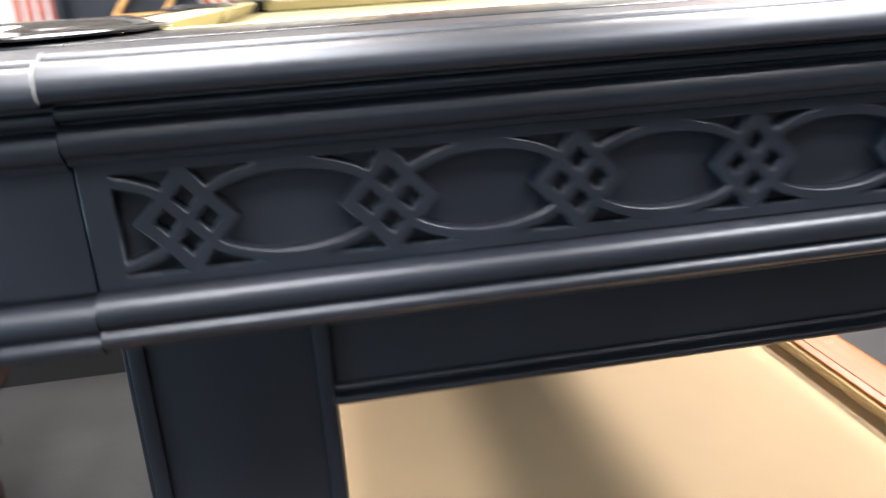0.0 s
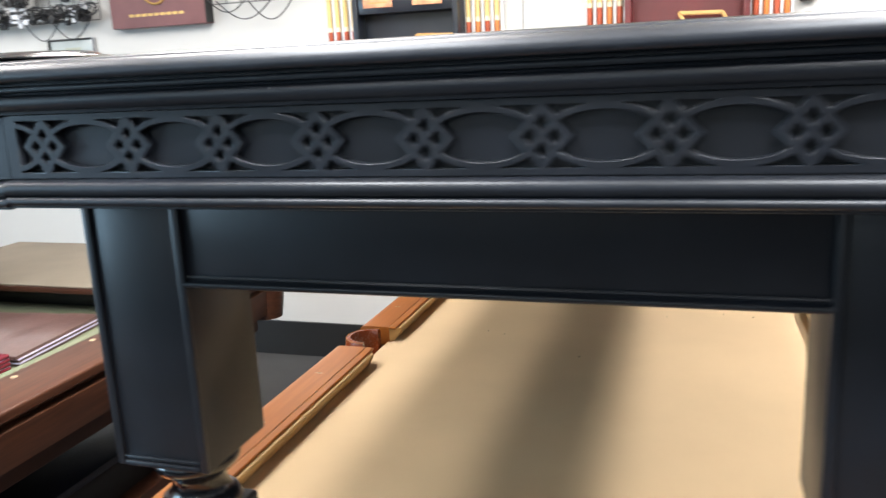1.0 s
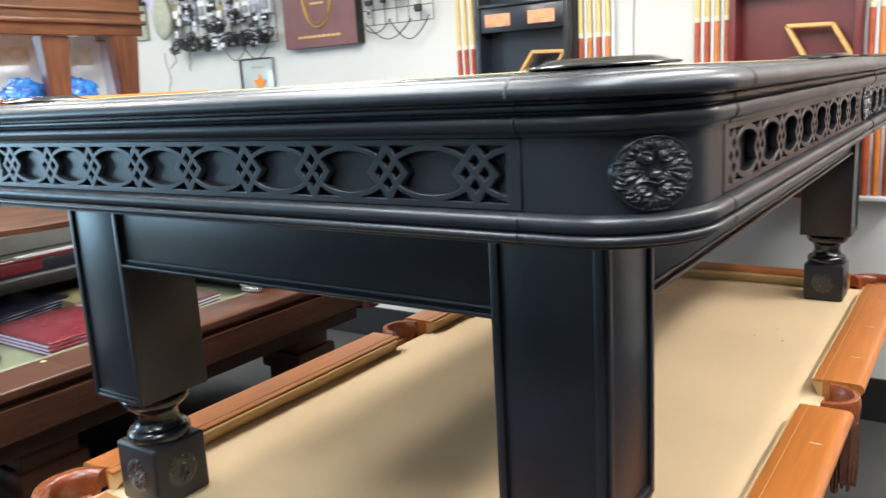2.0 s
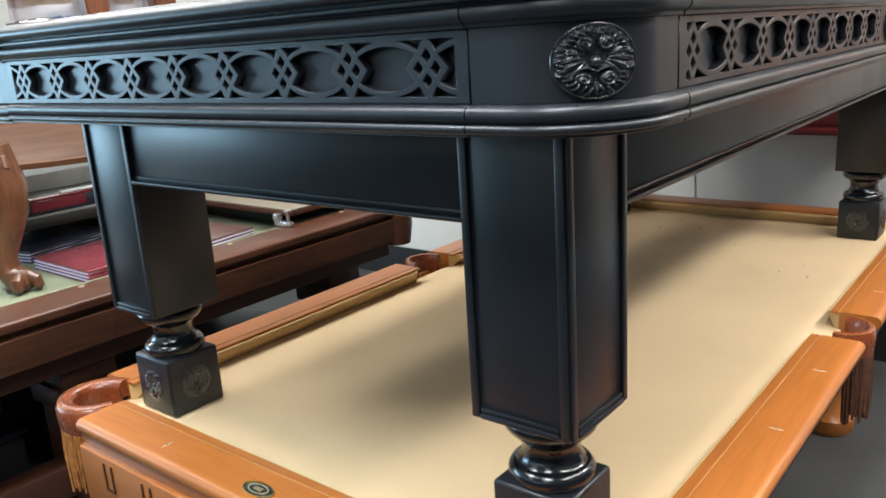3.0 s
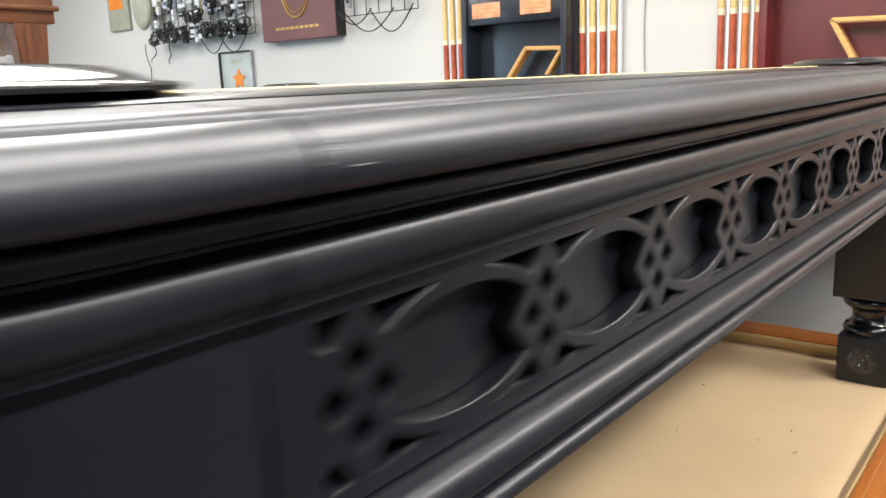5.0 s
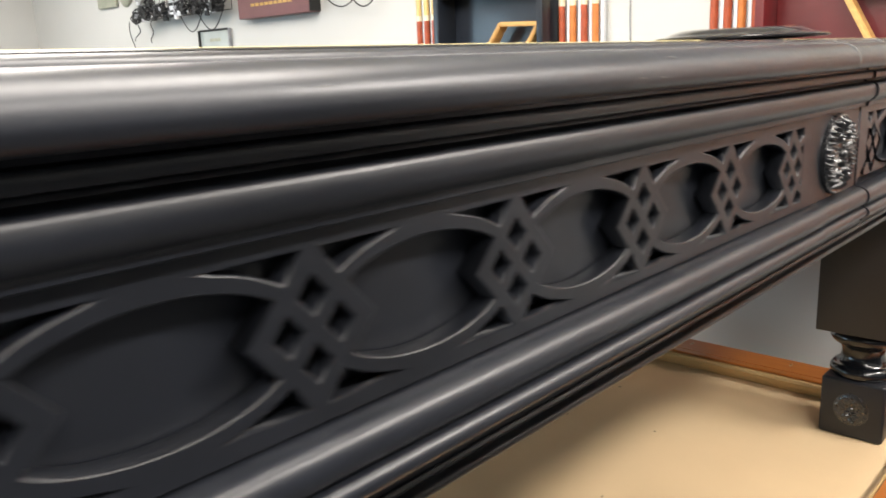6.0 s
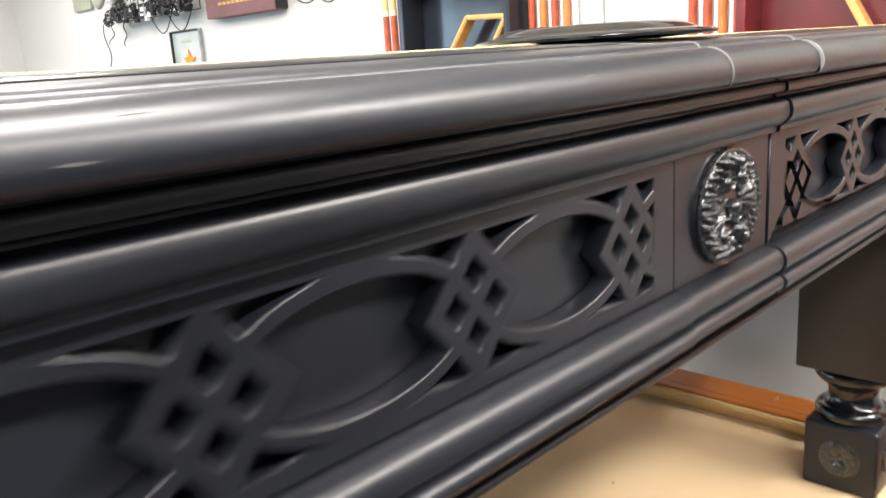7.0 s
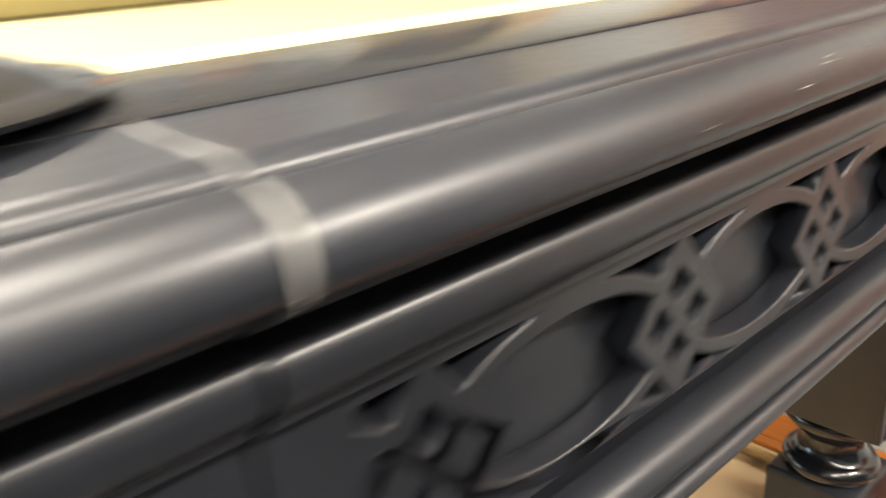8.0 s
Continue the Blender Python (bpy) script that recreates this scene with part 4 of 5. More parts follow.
for k in range(7):
    xx = -0.42 + k * 0.14
    for dx in (-0.014, 0.014):
        lpart("inlay_bar", box(xx + dx - 0.0025, -0.0065, 0.668, xx + dx + 0.0025, -0.003, 0.728), M_INLAY, None, "", False)
    lpart("inlay_bar", box(xx - 0.0115, -0.0065, 0.668, xx + 0.0115, -0.003, 0.672), M_INLAY, None, "", False)
lpart("cabinet", box(-0.60, 0.10, 0.50, 0.60, LY - 0.10, 0.695, 0.01), M_INLAY, None, "dark frame under the slate", False)
for sx in (1, -1):
    for y in (0.26, LY - 0.26):
        prof = [(0, 0.0)] + [(0.075, 0.0), (0.085, 0.02), (0.085, 0.06), (0.06, 0.09), (0.052, 0.16), (0.075, 0.26), (0.082, 0.34), (0.062, 0.42), (0.09, 0.46), (0.09, 0.585), (0, 0.585)]
        lpart("leg", lathe(prof, 24, (sx * 0.42, y, 0)), M_ORANGE, None, "turned oak leg")

# ---- the mahogany table beside it, with goods on its bed ----
GX, GY0, GY1 = -1.31, -0.42, 1.98
GW = 1.50
GTX = GX - GW / 2
maho = thing("mahogany_pool_table", "dark mahogany pool table with dusty green cloth, loaded with goods", "pool table", at=(GTX, (GY0 + GY1) / 2, 0))


def mpart(name, bm, material, parent=None, label="", smooth=True):
    return part(name, moved(bm, Matrix.Translation((-GTX, -(GY0 + GY1) / 2, 0))), material, parent or maho, label, smooth)


MRAIL = [(-0.20, BED - 0.02), (-0.20, RT - 0.006), (-0.196, RT + 0.001), (-0.10, RT + 0.004), (-0.030, RT + 0.003)] + bez((-0.014, RT + 0.002), (-0.003, RT + 0.001), (-0.003, RT - 0.008), 5) + [(-0.004, RT - 0.026), (-0.010, RT - 0.031), (-0.034, RT - 0.033), (-0.034, RT - 0.049), (-0.016, RT - 0.051), (-0.009, RT - 0.055), (-0.009, RT - 0.060), (-0.012, RT - 0.110), (-0.019, RT - 0.156), (-0.028, RT - 0.161), (-0.06, RT - 0.162)]
x1 = GX - GW
for nx, ny, p0, p1, m in ((1, 0, (GX, GY0 + 0.06), (GX, 0.47), M_MAHOG), (1, 0, (GX, 0.56), (GX, GY1 - 0.06), M_MAHOG), (-1, 0, (x1, GY0 + 0.06), (x1, GY1 - 0.06), M_MAHOG), (0, 1, (x1 + 0.06, GY1), (GX - 0.06, GY1), M_MAHOG_X), (0, -1, (x1 + 0.06, GY0), (GX - 0.06, GY0), M_MAHOG_X)):
    if p1 == (GX, 0.47):
        p1 = (GX, 0.5145)
    if p0 == (GX, 0.56):
        p0 = (GX, 0.5155)
    mpart("rail", sweep(MRAIL, [(*p0, nx, ny), (*p1, nx, ny)]), m)
    mpart("cushion", sweep([(-0.201, BED + 0.002), (-0.201, RT - 0.004), (-0.225, RT - 0.004), (-0.250, RT - 0.010), (-0.235, BED + 0.006)], [(p0[0] + abs(ny) * 0.13, p0[1] + abs(nx) * (0.13 if p0[1] < 0 else 0), nx, ny), (p1[0] - abs(ny) * 0.13, p1[1] - abs(nx) * (0.13 if p1[1] > 1 else 0), nx, ny)]), M_GREEN, None, "green cloth-covered cushion")
for y in (-0.10, 0.20, 0.503, 0.80, 1.10, 1.40, 1.70):
    mpart("sight", moved(lathe([(0, 0.0022), (0.009, 0.0018), (0.0105, 0)], 14), Matrix.Translation((GX - 0.165, y, RT + 0.0018))), M_PEARL, None, "round pearl sight")
for cx, cy in ((GX - 0.05, GY0 + 0.05), (x1 + 0.05, GY0 + 0.05), (GX - 0.05, GY1 - 0.05), (x1 + 0.05, GY1 - 0.05)):
    mpart("corner_cap", lathe([(0, RT + 0.003), (0.066, RT + 0.002), (0.074, RT - 0.006), (0.072, RT - 0.10), (0.06, RT - 0.18), (0, RT - 0.18)], 26, (cx, cy, 0)), M_MAHOG, None, "rounded mahogany corner")
mpart("bed_cloth", box(x1 + 0.19, GY0 + 0.19, BED - 0.03, GX - 0.19, GY1 - 0.19, BED, 0.001), M_GREEN, None, "dusty green bed cloth", False)
mpart("frame", box(x1 + 0.08, GY0 + 0.08, 0.56, GX - 0.08, GY1 - 0.08, BED - 0.031, 0.004), M_INLAY, None, "dark frame under the bed", False)
for lx in (GX - 0.20, x1 + 0.20):
    for ly in (GY0 + 0.35, 0.45, GY1 - 0.35):
        mpart("leg", box(lx - 0.095, ly - 0.095, 0.0, lx + 0.095, ly + 0.095, 0.56, 0.012), M_INLAY, None, "square dark leg")
        mpart("leg_block", box(lx - 0.115, ly - 0.115, 0.42, lx + 0.115, ly + 0.115, 0.50, 0.012), M_INLAY)
    mpart("stretcher", box(lx - 0.05, GY0 + 0.44, 0.10, lx + 0.05, GY1 - 0.44, 0.22, 0.01), M_INLAY)

# black boxes added so the floor space under it stays dark
for (cx, cy, w, d, h) in ((-1.78, 1.02, 0.5, 0.8, 0.34), (-2.35, 0.9, 0.5, 1.0, 0.40), (-1.9, 0.0, 0.5, 0.6, 0.30)):
    cr = thing("black_floor_box", "plain black box keeping the space under the table dark", "crate", "crates under the table", (cx, cy, 0))
    part("body", box(-w / 2, -d / 2, 0.001, w / 2, d / 2, h, 0.02), M_RUBBER, cr, "", True)
    part("lid", box(-w / 2 - 0.012, -d / 2 - 0.012, h + 0.0005, w / 2 + 0.012, d / 2 + 0.012, h + 0.03, 0.01), M_NAVYV, cr, "", True)


def folded(x, y, z, w, d, turn, material, label, layers=4, name="folded_cover"):
    th = thing(name, label, "folded cover", "folded covers", (x, y, z))
    th.rotation_euler = (0, 0, radians(turn))
    rng = random.Random(int(x * 100))
    for k in range(layers):
        bm = bmesh.new()
        e = rng.uniform(-0.008, 0.008)
        n = 12
        z0 = 0.0005 + k * 0.0125
        prof = [(-d / 2 + e, z0), (d / 2 - 0.006, z0)] + arc2(d / 2 - 0.006, z0 + 0.0058, 0.0058, -90, 90, 6) + [(-d / 2 + e, z0 + 0.0116)]
        rows = []
        for i in range(n + 1):
            u = -w / 2 + w * i / n
            sag = 0.0012 * math.sin(i * 1.3 + k) if k else 0
            rows.append([bm.verts.new((u, v, zz + (sag if zz > z0 + 0.005 else 0))) for v, zz in prof])
        for a, b in zip(rows, rows[1:]):
            for j in range(len(prof)):
                bm.faces.new((a[j], b[j], b[(j + 1) % len(prof)], a[(j + 1) % len(prof)]))
        bm.faces.new(rows[0])
        bm.faces.new(rows[-1][::-1])
        part("fold", bm, material, th, "", True)
        if k < layers - 1:
            part("lining", box(-w / 2 - 0.002, -d / 2 + 0.002, z0 + 0.0085, w / 2 + 0.003, d / 2 - 0.004, z0 + 0.0118 + 0.0006), M_LINING, th, "pale lilac lining edge")
    return th


folded(-1.84, 0.775, BED, 0.33, 0.41, -90, M_BURG, "folded burgundy vinyl table cover with lilac lining on green cloth", 4)
folded(-2.36, 0.80, BED, 0.40, 0.36, -78, M_NAVYV, "folded dark blue vinyl table cover on green cloth", 4)
folded(-1.85, 1.145, BED, 0.40, 0.41, 6, M_BROWNV, "folded grey-brown vinyl table cover beside the rail", 3)
folded(-2.24, 1.11, BED, 0.26, 0.22, 0, M_CREAM, "folded cream cloth on the green bed", 3, "folded_cloth")
for x, y in ((-2.42, 1.28), (-2.78, 0.72), (-2.78, 1.28), (-2.78, 1.0)):
    bk = thing("support_block", "dark wooden block under a stone slab", "block", "blocks under slabs", (x, y, BED))
    part("block", box(-0.06, -0.06, 0.001, 0.06, 0.06, 0.113, 0.004), M_INLAY, bk, "", True)
sl = thing("stone_slab", "grey slab with a black front edge on dark blocks", "slab", "stacked slabs", (-2.62, 0.96, BED + 0.1135))
part("slab", box(-0.38, -0.45, 0.0005, 0.379, 0.45, 0.050, 0.004), M_SLATE, sl, "", True)
part("edge_strip", box(0.380, -0.45, 0.0005, 0.400, 0.45, 0.044, 0.004), M_RUBBER, sl, "black edge strip", True)
sl = thing("stone_slab", "grey slab with red and white taped edge on another slab", "slab", "stacked slabs", (-2.66, 0.98, BED + 0.1645))
part("slab", box(-0.38, -0.45, 0.0005, 0.379, 0.45, 0.076, 0.004), M_SLATE, sl, "", True)
part("edge_strip", box(0.380, -0.45, 0.0005, 0.402, 0.45, 0.056, 0.004), M_NAVYV, sl, "dark lower edge", True)
part("red_strip", box(0.376, -0.45, 0.0565, 0.404, 0.45, 0.070, 0.004), M_BURG, sl, "red upper edge", True)
part("white_tape", box(0.377, -0.12, 0.0705, 0.4005, 0.33, 0.0800, 0.002), M_WHITEP, sl, "white tape", True)
part("red_patch", box(0.3965, -0.25, 0.012, 0.4055, -0.02, 0.0560, 0.003), M_BURG, sl, "red patch", True)
sl = thing("stone_slab", "pale grey bare slab on top of the stack", "slab", "stacked slabs", (-2.73, 1.0, BED + 0.2450))
part("slab", box(-0.36, -0.45, 0.0005, 0.37, 0.45, 0.072, 0.004), M_SLATE, sl, "", True)
bd = thing("cloth_slab", "thin tan cloth-covered slab propped over the green bed", "slab", at=(-2.10, 1.74, BED))
part("prop", box(-0.50, -0.20, 0.001, 0.38, -0.02, 0.0845, 0.006), M_RUBBER, bd, "black prop under the slab", True)
part("board", box(-0.62, -0.32, 0.085, 0.62, 0.34, 0.105, 0.003), M_INLAY, bd, "dark board", True)
part("cloth_top", box(-0.618, -0.318, 0.1055, 0.618, 0.338, 0.113, 0.003), M_SLABTOP, bd, "tan cloth on top", True)
cl = thing("rail_clamp", "small grey steel clamp on the table edge", "clamp", at=(-1.50, 1.395, RT + 0.004))
part("bar", box(-0.05, -0.012, 0.001, 0.05, 0.012, 0.02, 0.004), M_STEEL, cl, "", True)
part("jaw", box(-0.05, -0.016, 0.0205, -0.025, 0.016, 0.05, 0.004), M_STEEL, cl, "", True)
part("screw", moved(lathe([(0, 0.0205), (0.007, 0.0205), (0.007, 0.06), (0.016, 0.061), (0.016, 0.068), (0, 0.068)], 14), Matrix.Translation((0.03, 0, 0))), M_STEEL, cl, "", True)

# ---- a carved table stacked on the mahogany one ----
CX, CY0, CY1 = -1.74, 0.31, 1.43
CTX = CX - 0.45
carv = thing("carved_table", "brown walnut table with carved cabriole legs, stacked on a pool table", "table", at=(CTX, (CY0 + CY1) / 2, BED))


def cpart(name, bm, material, parent=None, label="", smooth=True):
    return part(name, moved(bm, Matrix.Translation((-CTX, -(CY0 + CY1) / 2, -BED))), material, parent or carv, label, smooth)


cpart("top", box(CX - 0.95, CY0, 1.5755, CX + 0.04, CY1 + 0.04, 1.610, 0.012, 3), M_ORANGE, None, "reddish-brown moulded top edge")
cpart("top_moulding", box(CX - 0.93, CY0 + 0.02, 1.545, CX + 0.02, CY1 + 0.02, 1.575, 0.010, 3), M_MAHOG)
rng = random.Random(5)
bm = bmesh.new()
n = 40
rows = []
for i in range(n + 1):
    y = CY0 + 0.03 + (0.82 - CY0 - 0.03) * i / n
    drop = 1.15 - 0.02 * abs(math.sin((y - 0.43) * math.pi / 0.85)) ** 0.6 + 0.03
    rows.append([bm.verts.new(p) for p in ((CX - 0.05, y, drop), (CX, y, drop), (CX + 0.008, y, drop + 0.02), (CX, y, drop + 0.035), (CX, y, 1.5445), (CX - 0.05, y, 1.5445))])
for a, b in zip(rows, rows[1:]):
    for j in range(6):
        bm.faces.new((a[j], b[j], b[(j + 1) % 6], a[(j + 1) % 6]))
bm.faces.new(rows[0])
bm.faces.new(rows[-1][::-1])
cpart("apron", bm, M_WALNUT, None, "scalloped walnut apron")
cpart("apron", box(CX - 0.90, 0.78, 1.25, CX - 0.055, 0.82, 1.5445, 0.005), M_MAHOG_X)
cpart("apron", box(CX - 0.90, CY0 + 0.02, 1.25, CX - 0.055, CY0 + 0.06, 1.5445, 0.005), M_MAHOG_X)
for lx in (CX - 0.045, CX - 0.86):
    for ly in (0.43, CY1 - 0.12):
        if lx > CX - 0.5 and ly > 1:
            continue
        pts = [(0.0, 1.26), (0.004, 1.20), (0.020, 1.12), (0.018, 1.04), (-0.004, 0.95), (-0.018, 0.88), (-0.012, 0.83), (0.008, 0.795), (0.014, 0.775)]
        rad = [0.066, 0.072, 0.068, 0.060, 0.050, 0.042, 0.042, 0.050, 0.044]
        lg = cpart("leg", tube([(lx + dx, ly + dx, z) for dx, z in pts], rad, 16), M_WALNUT_Z, None, "carved cabriole leg with claw foot")
        fb = bmesh.new()
        for k in range(4):
            a = radians(45 + 90 * k)
            tube([(lx + 0.014 + 0.020 * math.cos(a), ly + 0.014 + 0.020 * math.sin(a), 0.815), (lx + 0.014 + 0.044 * math.cos(a), ly + 0.014 + 0.044 * math.sin(a), 0.795), (lx + 0.014 + 0.050 * math.cos(a), ly + 0.014 + 0.050 * math.sin(a), 0.770), (lx + 0.014 + 0.046 * math.cos(a), ly + 0.014 + 0.046 * math.sin(a), BED + 0.008)], [0.017, 0.023, 0.020, 0.011], 10, fb)
        cpart("claw", fb, M_WALNUT_Z, lg)
        cpart("ball", moved(bmesh.ops.create_uvsphere(bb := bmesh.new(), u_segments=18, v_segments=12, radius=0.036) and bb, Matrix.Translation((lx + 0.014, ly + 0.014, BED + 0.0365))), M_WALNUT_Z, lg)
        cpart("knee_scroll", tube([(lx + 0.055 + 0.022 * math.cos(a / 10 * 2 * math.pi * 1.3) * (1 - a / 14), ly + 0.01, 1.19 + 0.05 * math.sin(a / 10 * 2 * math.pi * 1.3) * (1 - a / 14)) for a in range(11)], [0.012 - 0.0006 * a for a in range(11)], 8), M_WALNUT_Z, lg)

# ---- an upturned bench frame standing on the carved table ----
BT = 1.610
bench = thing("bench_frame", "brown walnut bench frame with tapered legs, standing on a table", "bench", at=(-2.2, 0.7, BT))


def npart(name, bm, material, parent=None, label="", smooth=True):
    return part(name, moved(bm, Matrix.Translation((2.2, -0.7, -BT))), material, parent or bench, label, smooth)


npart("apron", box(-2.22, 0.30, 1.86, -2.18, 1.53, 2.14, 0.006), M_WALNUT)
npart("apron", box(-2.62, 1.49, 1.86, -2.2205, 1.53, 2.14, 0.006), M_WALNUT)
npart("moulding", box(-2.21, 0.30, 1.905, -2.163, 1.545, 1.925, 0.008, 3), M_WALNUT)
npart("moulding", box(-2.21, 0.30, 1.955, -2.170, 1.545, 1.968, 0.005, 3), M_WALNUT)
npart("top", box(-2.66, 0.26, 2.1405, -2.13, 1.58, 2.18, 0.012, 3), M_WALNUT, None, "thick brown top")
for lx, ly, sgn in ((-2.2, 1.43, 1), (-2.24, 1.135, 1), (-2.2, 0.60, 1), (-2.58, 0.42, 1)):
    bm = bmesh.new()
    vs = bmesh.ops.create_cube(bm, size=1.0)["verts"]
    for v in vs:
        top = v.co.z > 0
        w = 0.062 if top else 0.044
        v.co = Vector((lx + v.co.x * 2 * w * 0.6, ly + v.co.y * 2 * w, 1.859 if top else BT + 0.001))
    bmesh.ops.bevel(bm, geom=list(bm.edges), offset=0.006, segments=2, affect="EDGES")
    npart("leg", bm, M_WALNUT_Z, None, "tapered square leg")

# packs leaning among the legs
for i, (x, y, w, h, turn, lean) in enumerate(((-2.47, 1.07, 0.34, 0.275, 62, -7), (-2.50, 1.44, 0.24, 0.275, 62, -6))):
    pk = thing("film_pack", "pale blue plastic pack standing on a stacked table", "pack", "packs on the table", (x, y, BT + 0.001))
    pk.rotation_euler = (radians(lean), 0, radians(turn))
    part("sleeve", box(-w / 2, -0.02, 0.0, w / 2, 0.02, h, 0.012, 3), M_BAGCLEAR, pk, "", True)
    part("side_strip", box(w / 2 - 0.052, -0.0235, 0.006, w / 2 - 0.018, -0.0205, h - 0.01, 0.001), M_FILMGREY, pk, "lilac-grey edge strip")
    part("side_strip", box(-w / 2 + 0.018, -0.0235, 0.006, -w / 2 + 0.032, -0.0205, h - 0.01, 0.001), M_FILMGREY, pk, "lilac-grey edge strip")
    for e in (-1, 1):
        part("edge_fold", box(e * (w / 2 - 0.008) - 0.006, -0.027, 0.002, e * (w / 2 - 0.008) + 0.006, -0.0205, h - 0.004, 0.002), M_WHITEP, pk, "white folded edge")
    part("top_fold", box(-w / 2 + 0.015, -0.026, h - 0.022, w / 2 - 0.015, -0.0205, h - 0.008, 0.002), M_WHITEP, pk, "white folded edge")
    part("window_card", box(-w / 2 + 0.06, -0.0225, h * 0.52, w / 2 - 0.09, -0.0206, h * 0.80, 0.001), M_LABEL, pk, "yellowed printed card")
for bx, by, ry, rz, seed in ((-2.335, 1.045, 0.085, 0.062, 0), (-2.335, 1.275, 0.090, 0.058, 5)):
    bag = thing("blue_bag", "crumpled bright blue plastic bag lying behind a bench leg", "bag", "blue bags on the table", (bx, by, BT + 0.001))
    bb = bmesh.new()
    bmesh.ops.create_icosphere(bb, subdivisions=4, radius=1.0)
    for v in bb.verts:
        c = v.co.copy()
        crease = abs(noise.noise(c * 3.4 + Vector((seed, 0, 0)))) + 0.5 * abs(noise.noise(c * 8 + Vector((0, seed, 0))))
        k = 0.92 + 0.36 * crease + 0.20 * noise.noise(c * 1.8 + Vector((0, 0, seed)))
        v.co = Vector((c.x * 0.030 * k, c.y * ry * k, max(c.z, -0.3) * rz * k))
    low = min(v.co.z for v in bb.verts)
    part("sack", moved(bb, Matrix.Translation((0, 0, -low))), M_BLUE, bag, "", False)

# ---- the display wall ----
NW = N - 0.0005


def ball_rack(corners, y):
    """A blond wooden diamond rack, its corners given as (x, z), leaning in a cabinet."""
    cx, cz = sum(c[0] for c in corners) / 4, min(c[1] for c in corners)
    th = thing("ball_rack", "blond wooden diamond ball rack leaning inside the cue cabinet", "ball rack", "ball racks", (cx, y, cz))
    t = 0.017
    for a in range(4):
        p, q = [Vector((corners[k % 4][0] - cx, 0, corners[k % 4][1] - cz)) for k in (a, a + 1)]
        d = (q - p).normalized()
        nrm = Vector((-d.z, 0, d.x)) * (-1 if sum(c[0] for c in corners[:1]) > 1e9 else 1)
        bm = bmesh.new()
        vs = [bm.verts.new((c.x, yy, c.z)) for yy in (-0.026, 0.026) for c in (p - nrm * t / 2 - d * t * 0.3, q - nrm * t / 2 + d * t * 0.3, q + nrm * t / 2 + d * t * 0.3, p + nrm * t / 2 - d * t * 0.3)]
        for f in ((0, 1, 2, 3), (7, 6, 5, 4), (0, 4, 5, 1), (1, 5, 6, 2), (2, 6, 7, 3), (3, 7, 4, 0)):
            bm.faces.new([vs[i] for i in f])
        bmesh.ops.recalc_face_normals(bm, faces=bm.faces)
        bmesh.ops.bevel(bm, geom=list(bm.edges), offset=0.004, segments=2, affect="EDGES")
        part("side_bar", bm, M_RACKWOOD, th, "", True)
    return th


def cue(x, z_split, butt, z0, z1):
    th = thing("pool_cue", "pool cue with stained butt and pale shaft in wall rack", "pool cue", "cues in the wall racks", (x, NW - 0.035, z0))
    H = z1 - z0
    s = z_split - z0
    part("butt", lathe([(0, 0), (0.014, 0.001), (0.0145, 0.02), (0.0125, s - 0.012), (0, s - 0.012)], 14), butt, th, "", True)
    part("collar", lathe([(0, s - 0.0115), (0.0132, s - 0.0115), (0.0132, s + 0.010), (0, s + 0.010)], 14), M_CUE_WHITE, th, "ivory collar ring", True)
    part("shaft", lathe([(0, s + 0.0105), (0.0122, s + 0.0105), (0.0085, H), (0, H)], 14), M_CUE_TOP, th, "", True)


def cue_group(x0, x1, count, z_split, butts, z0=1.02, z1=2.42):
    for k in range(count):
        cue(x0 + (x1 - x0) * (k + 0.5) / count, z_split, butts[k % len(butts)], z0, z1)


def cabinet(name, label, x0, x1, z0, z1, m, plates, shelf_z):
    th = thing(name, label, "cue cabinet", "cue cabinets", ((x0 + x1) / 2, NW, z0))
    w, h = x1 - x0, z1 - z0
    D = 0.12
    part("back_board", box(-w / 2, -0.014, 0, w / 2, -0.001, h, 0.002), m, th)
    for s in (-1, 1):
        a, b = sorted((s * w / 2, s * (w / 2 - 0.028)))
        part("side_board", box(a, -D, 0, b, -0.0145, h, 0.004), m, th, "", True)
    part("shelf", box(-w / 2 + 0.0285, -D, shelf_z - z0 - 0.02, w / 2 - 0.0285, -0.0145, shelf_z - z0, 0.003), m, th, "", True)
    zt = plates - z0
    part("cross_board", box(-w / 2 + 0.0285, -D + 0.01, zt - 0.06, w / 2 - 0.0285, -D + 0.035, zt + 0.065, 0.004), m, th, "", True)
    part("ledge", box(-w / 2 + 0.0285, -D - 0.006, zt + 0.0655, w / 2 - 0.0285, -0.0145, zt + 0.082, 0.004), m, th, "", True)
    for c in (-0.25, 0.22):
        pl = part("name_plate", box(c * w - 0.075, -D + 0.0045, zt - 0.032, c * w + 0.075, -D + 0.0095, zt + 0.032, 0.002), M_COPPER, th, "copper-coloured plate")
        for k in range(2):
            part("print_bar", box(c * w - 0.05, -D + 0.0035, zt + 0.006 - k * 0.018, c * w + 0.05, -D + 0.0044, zt + 0.011 - k * 0.018), M_GOLD, pl)
    part("bottom_ledge", box(-w / 2, -D - 0.02, -0.024, w / 2, -0.001, -0.0005, 0.006), m, th, "", True)
    part("top_ledge", box(-w / 2 - 0.02, -D - 0.02, h + 0.0005, w / 2 + 0.02, -0.001, h + 0.03, 0.006), m, th, "", True)


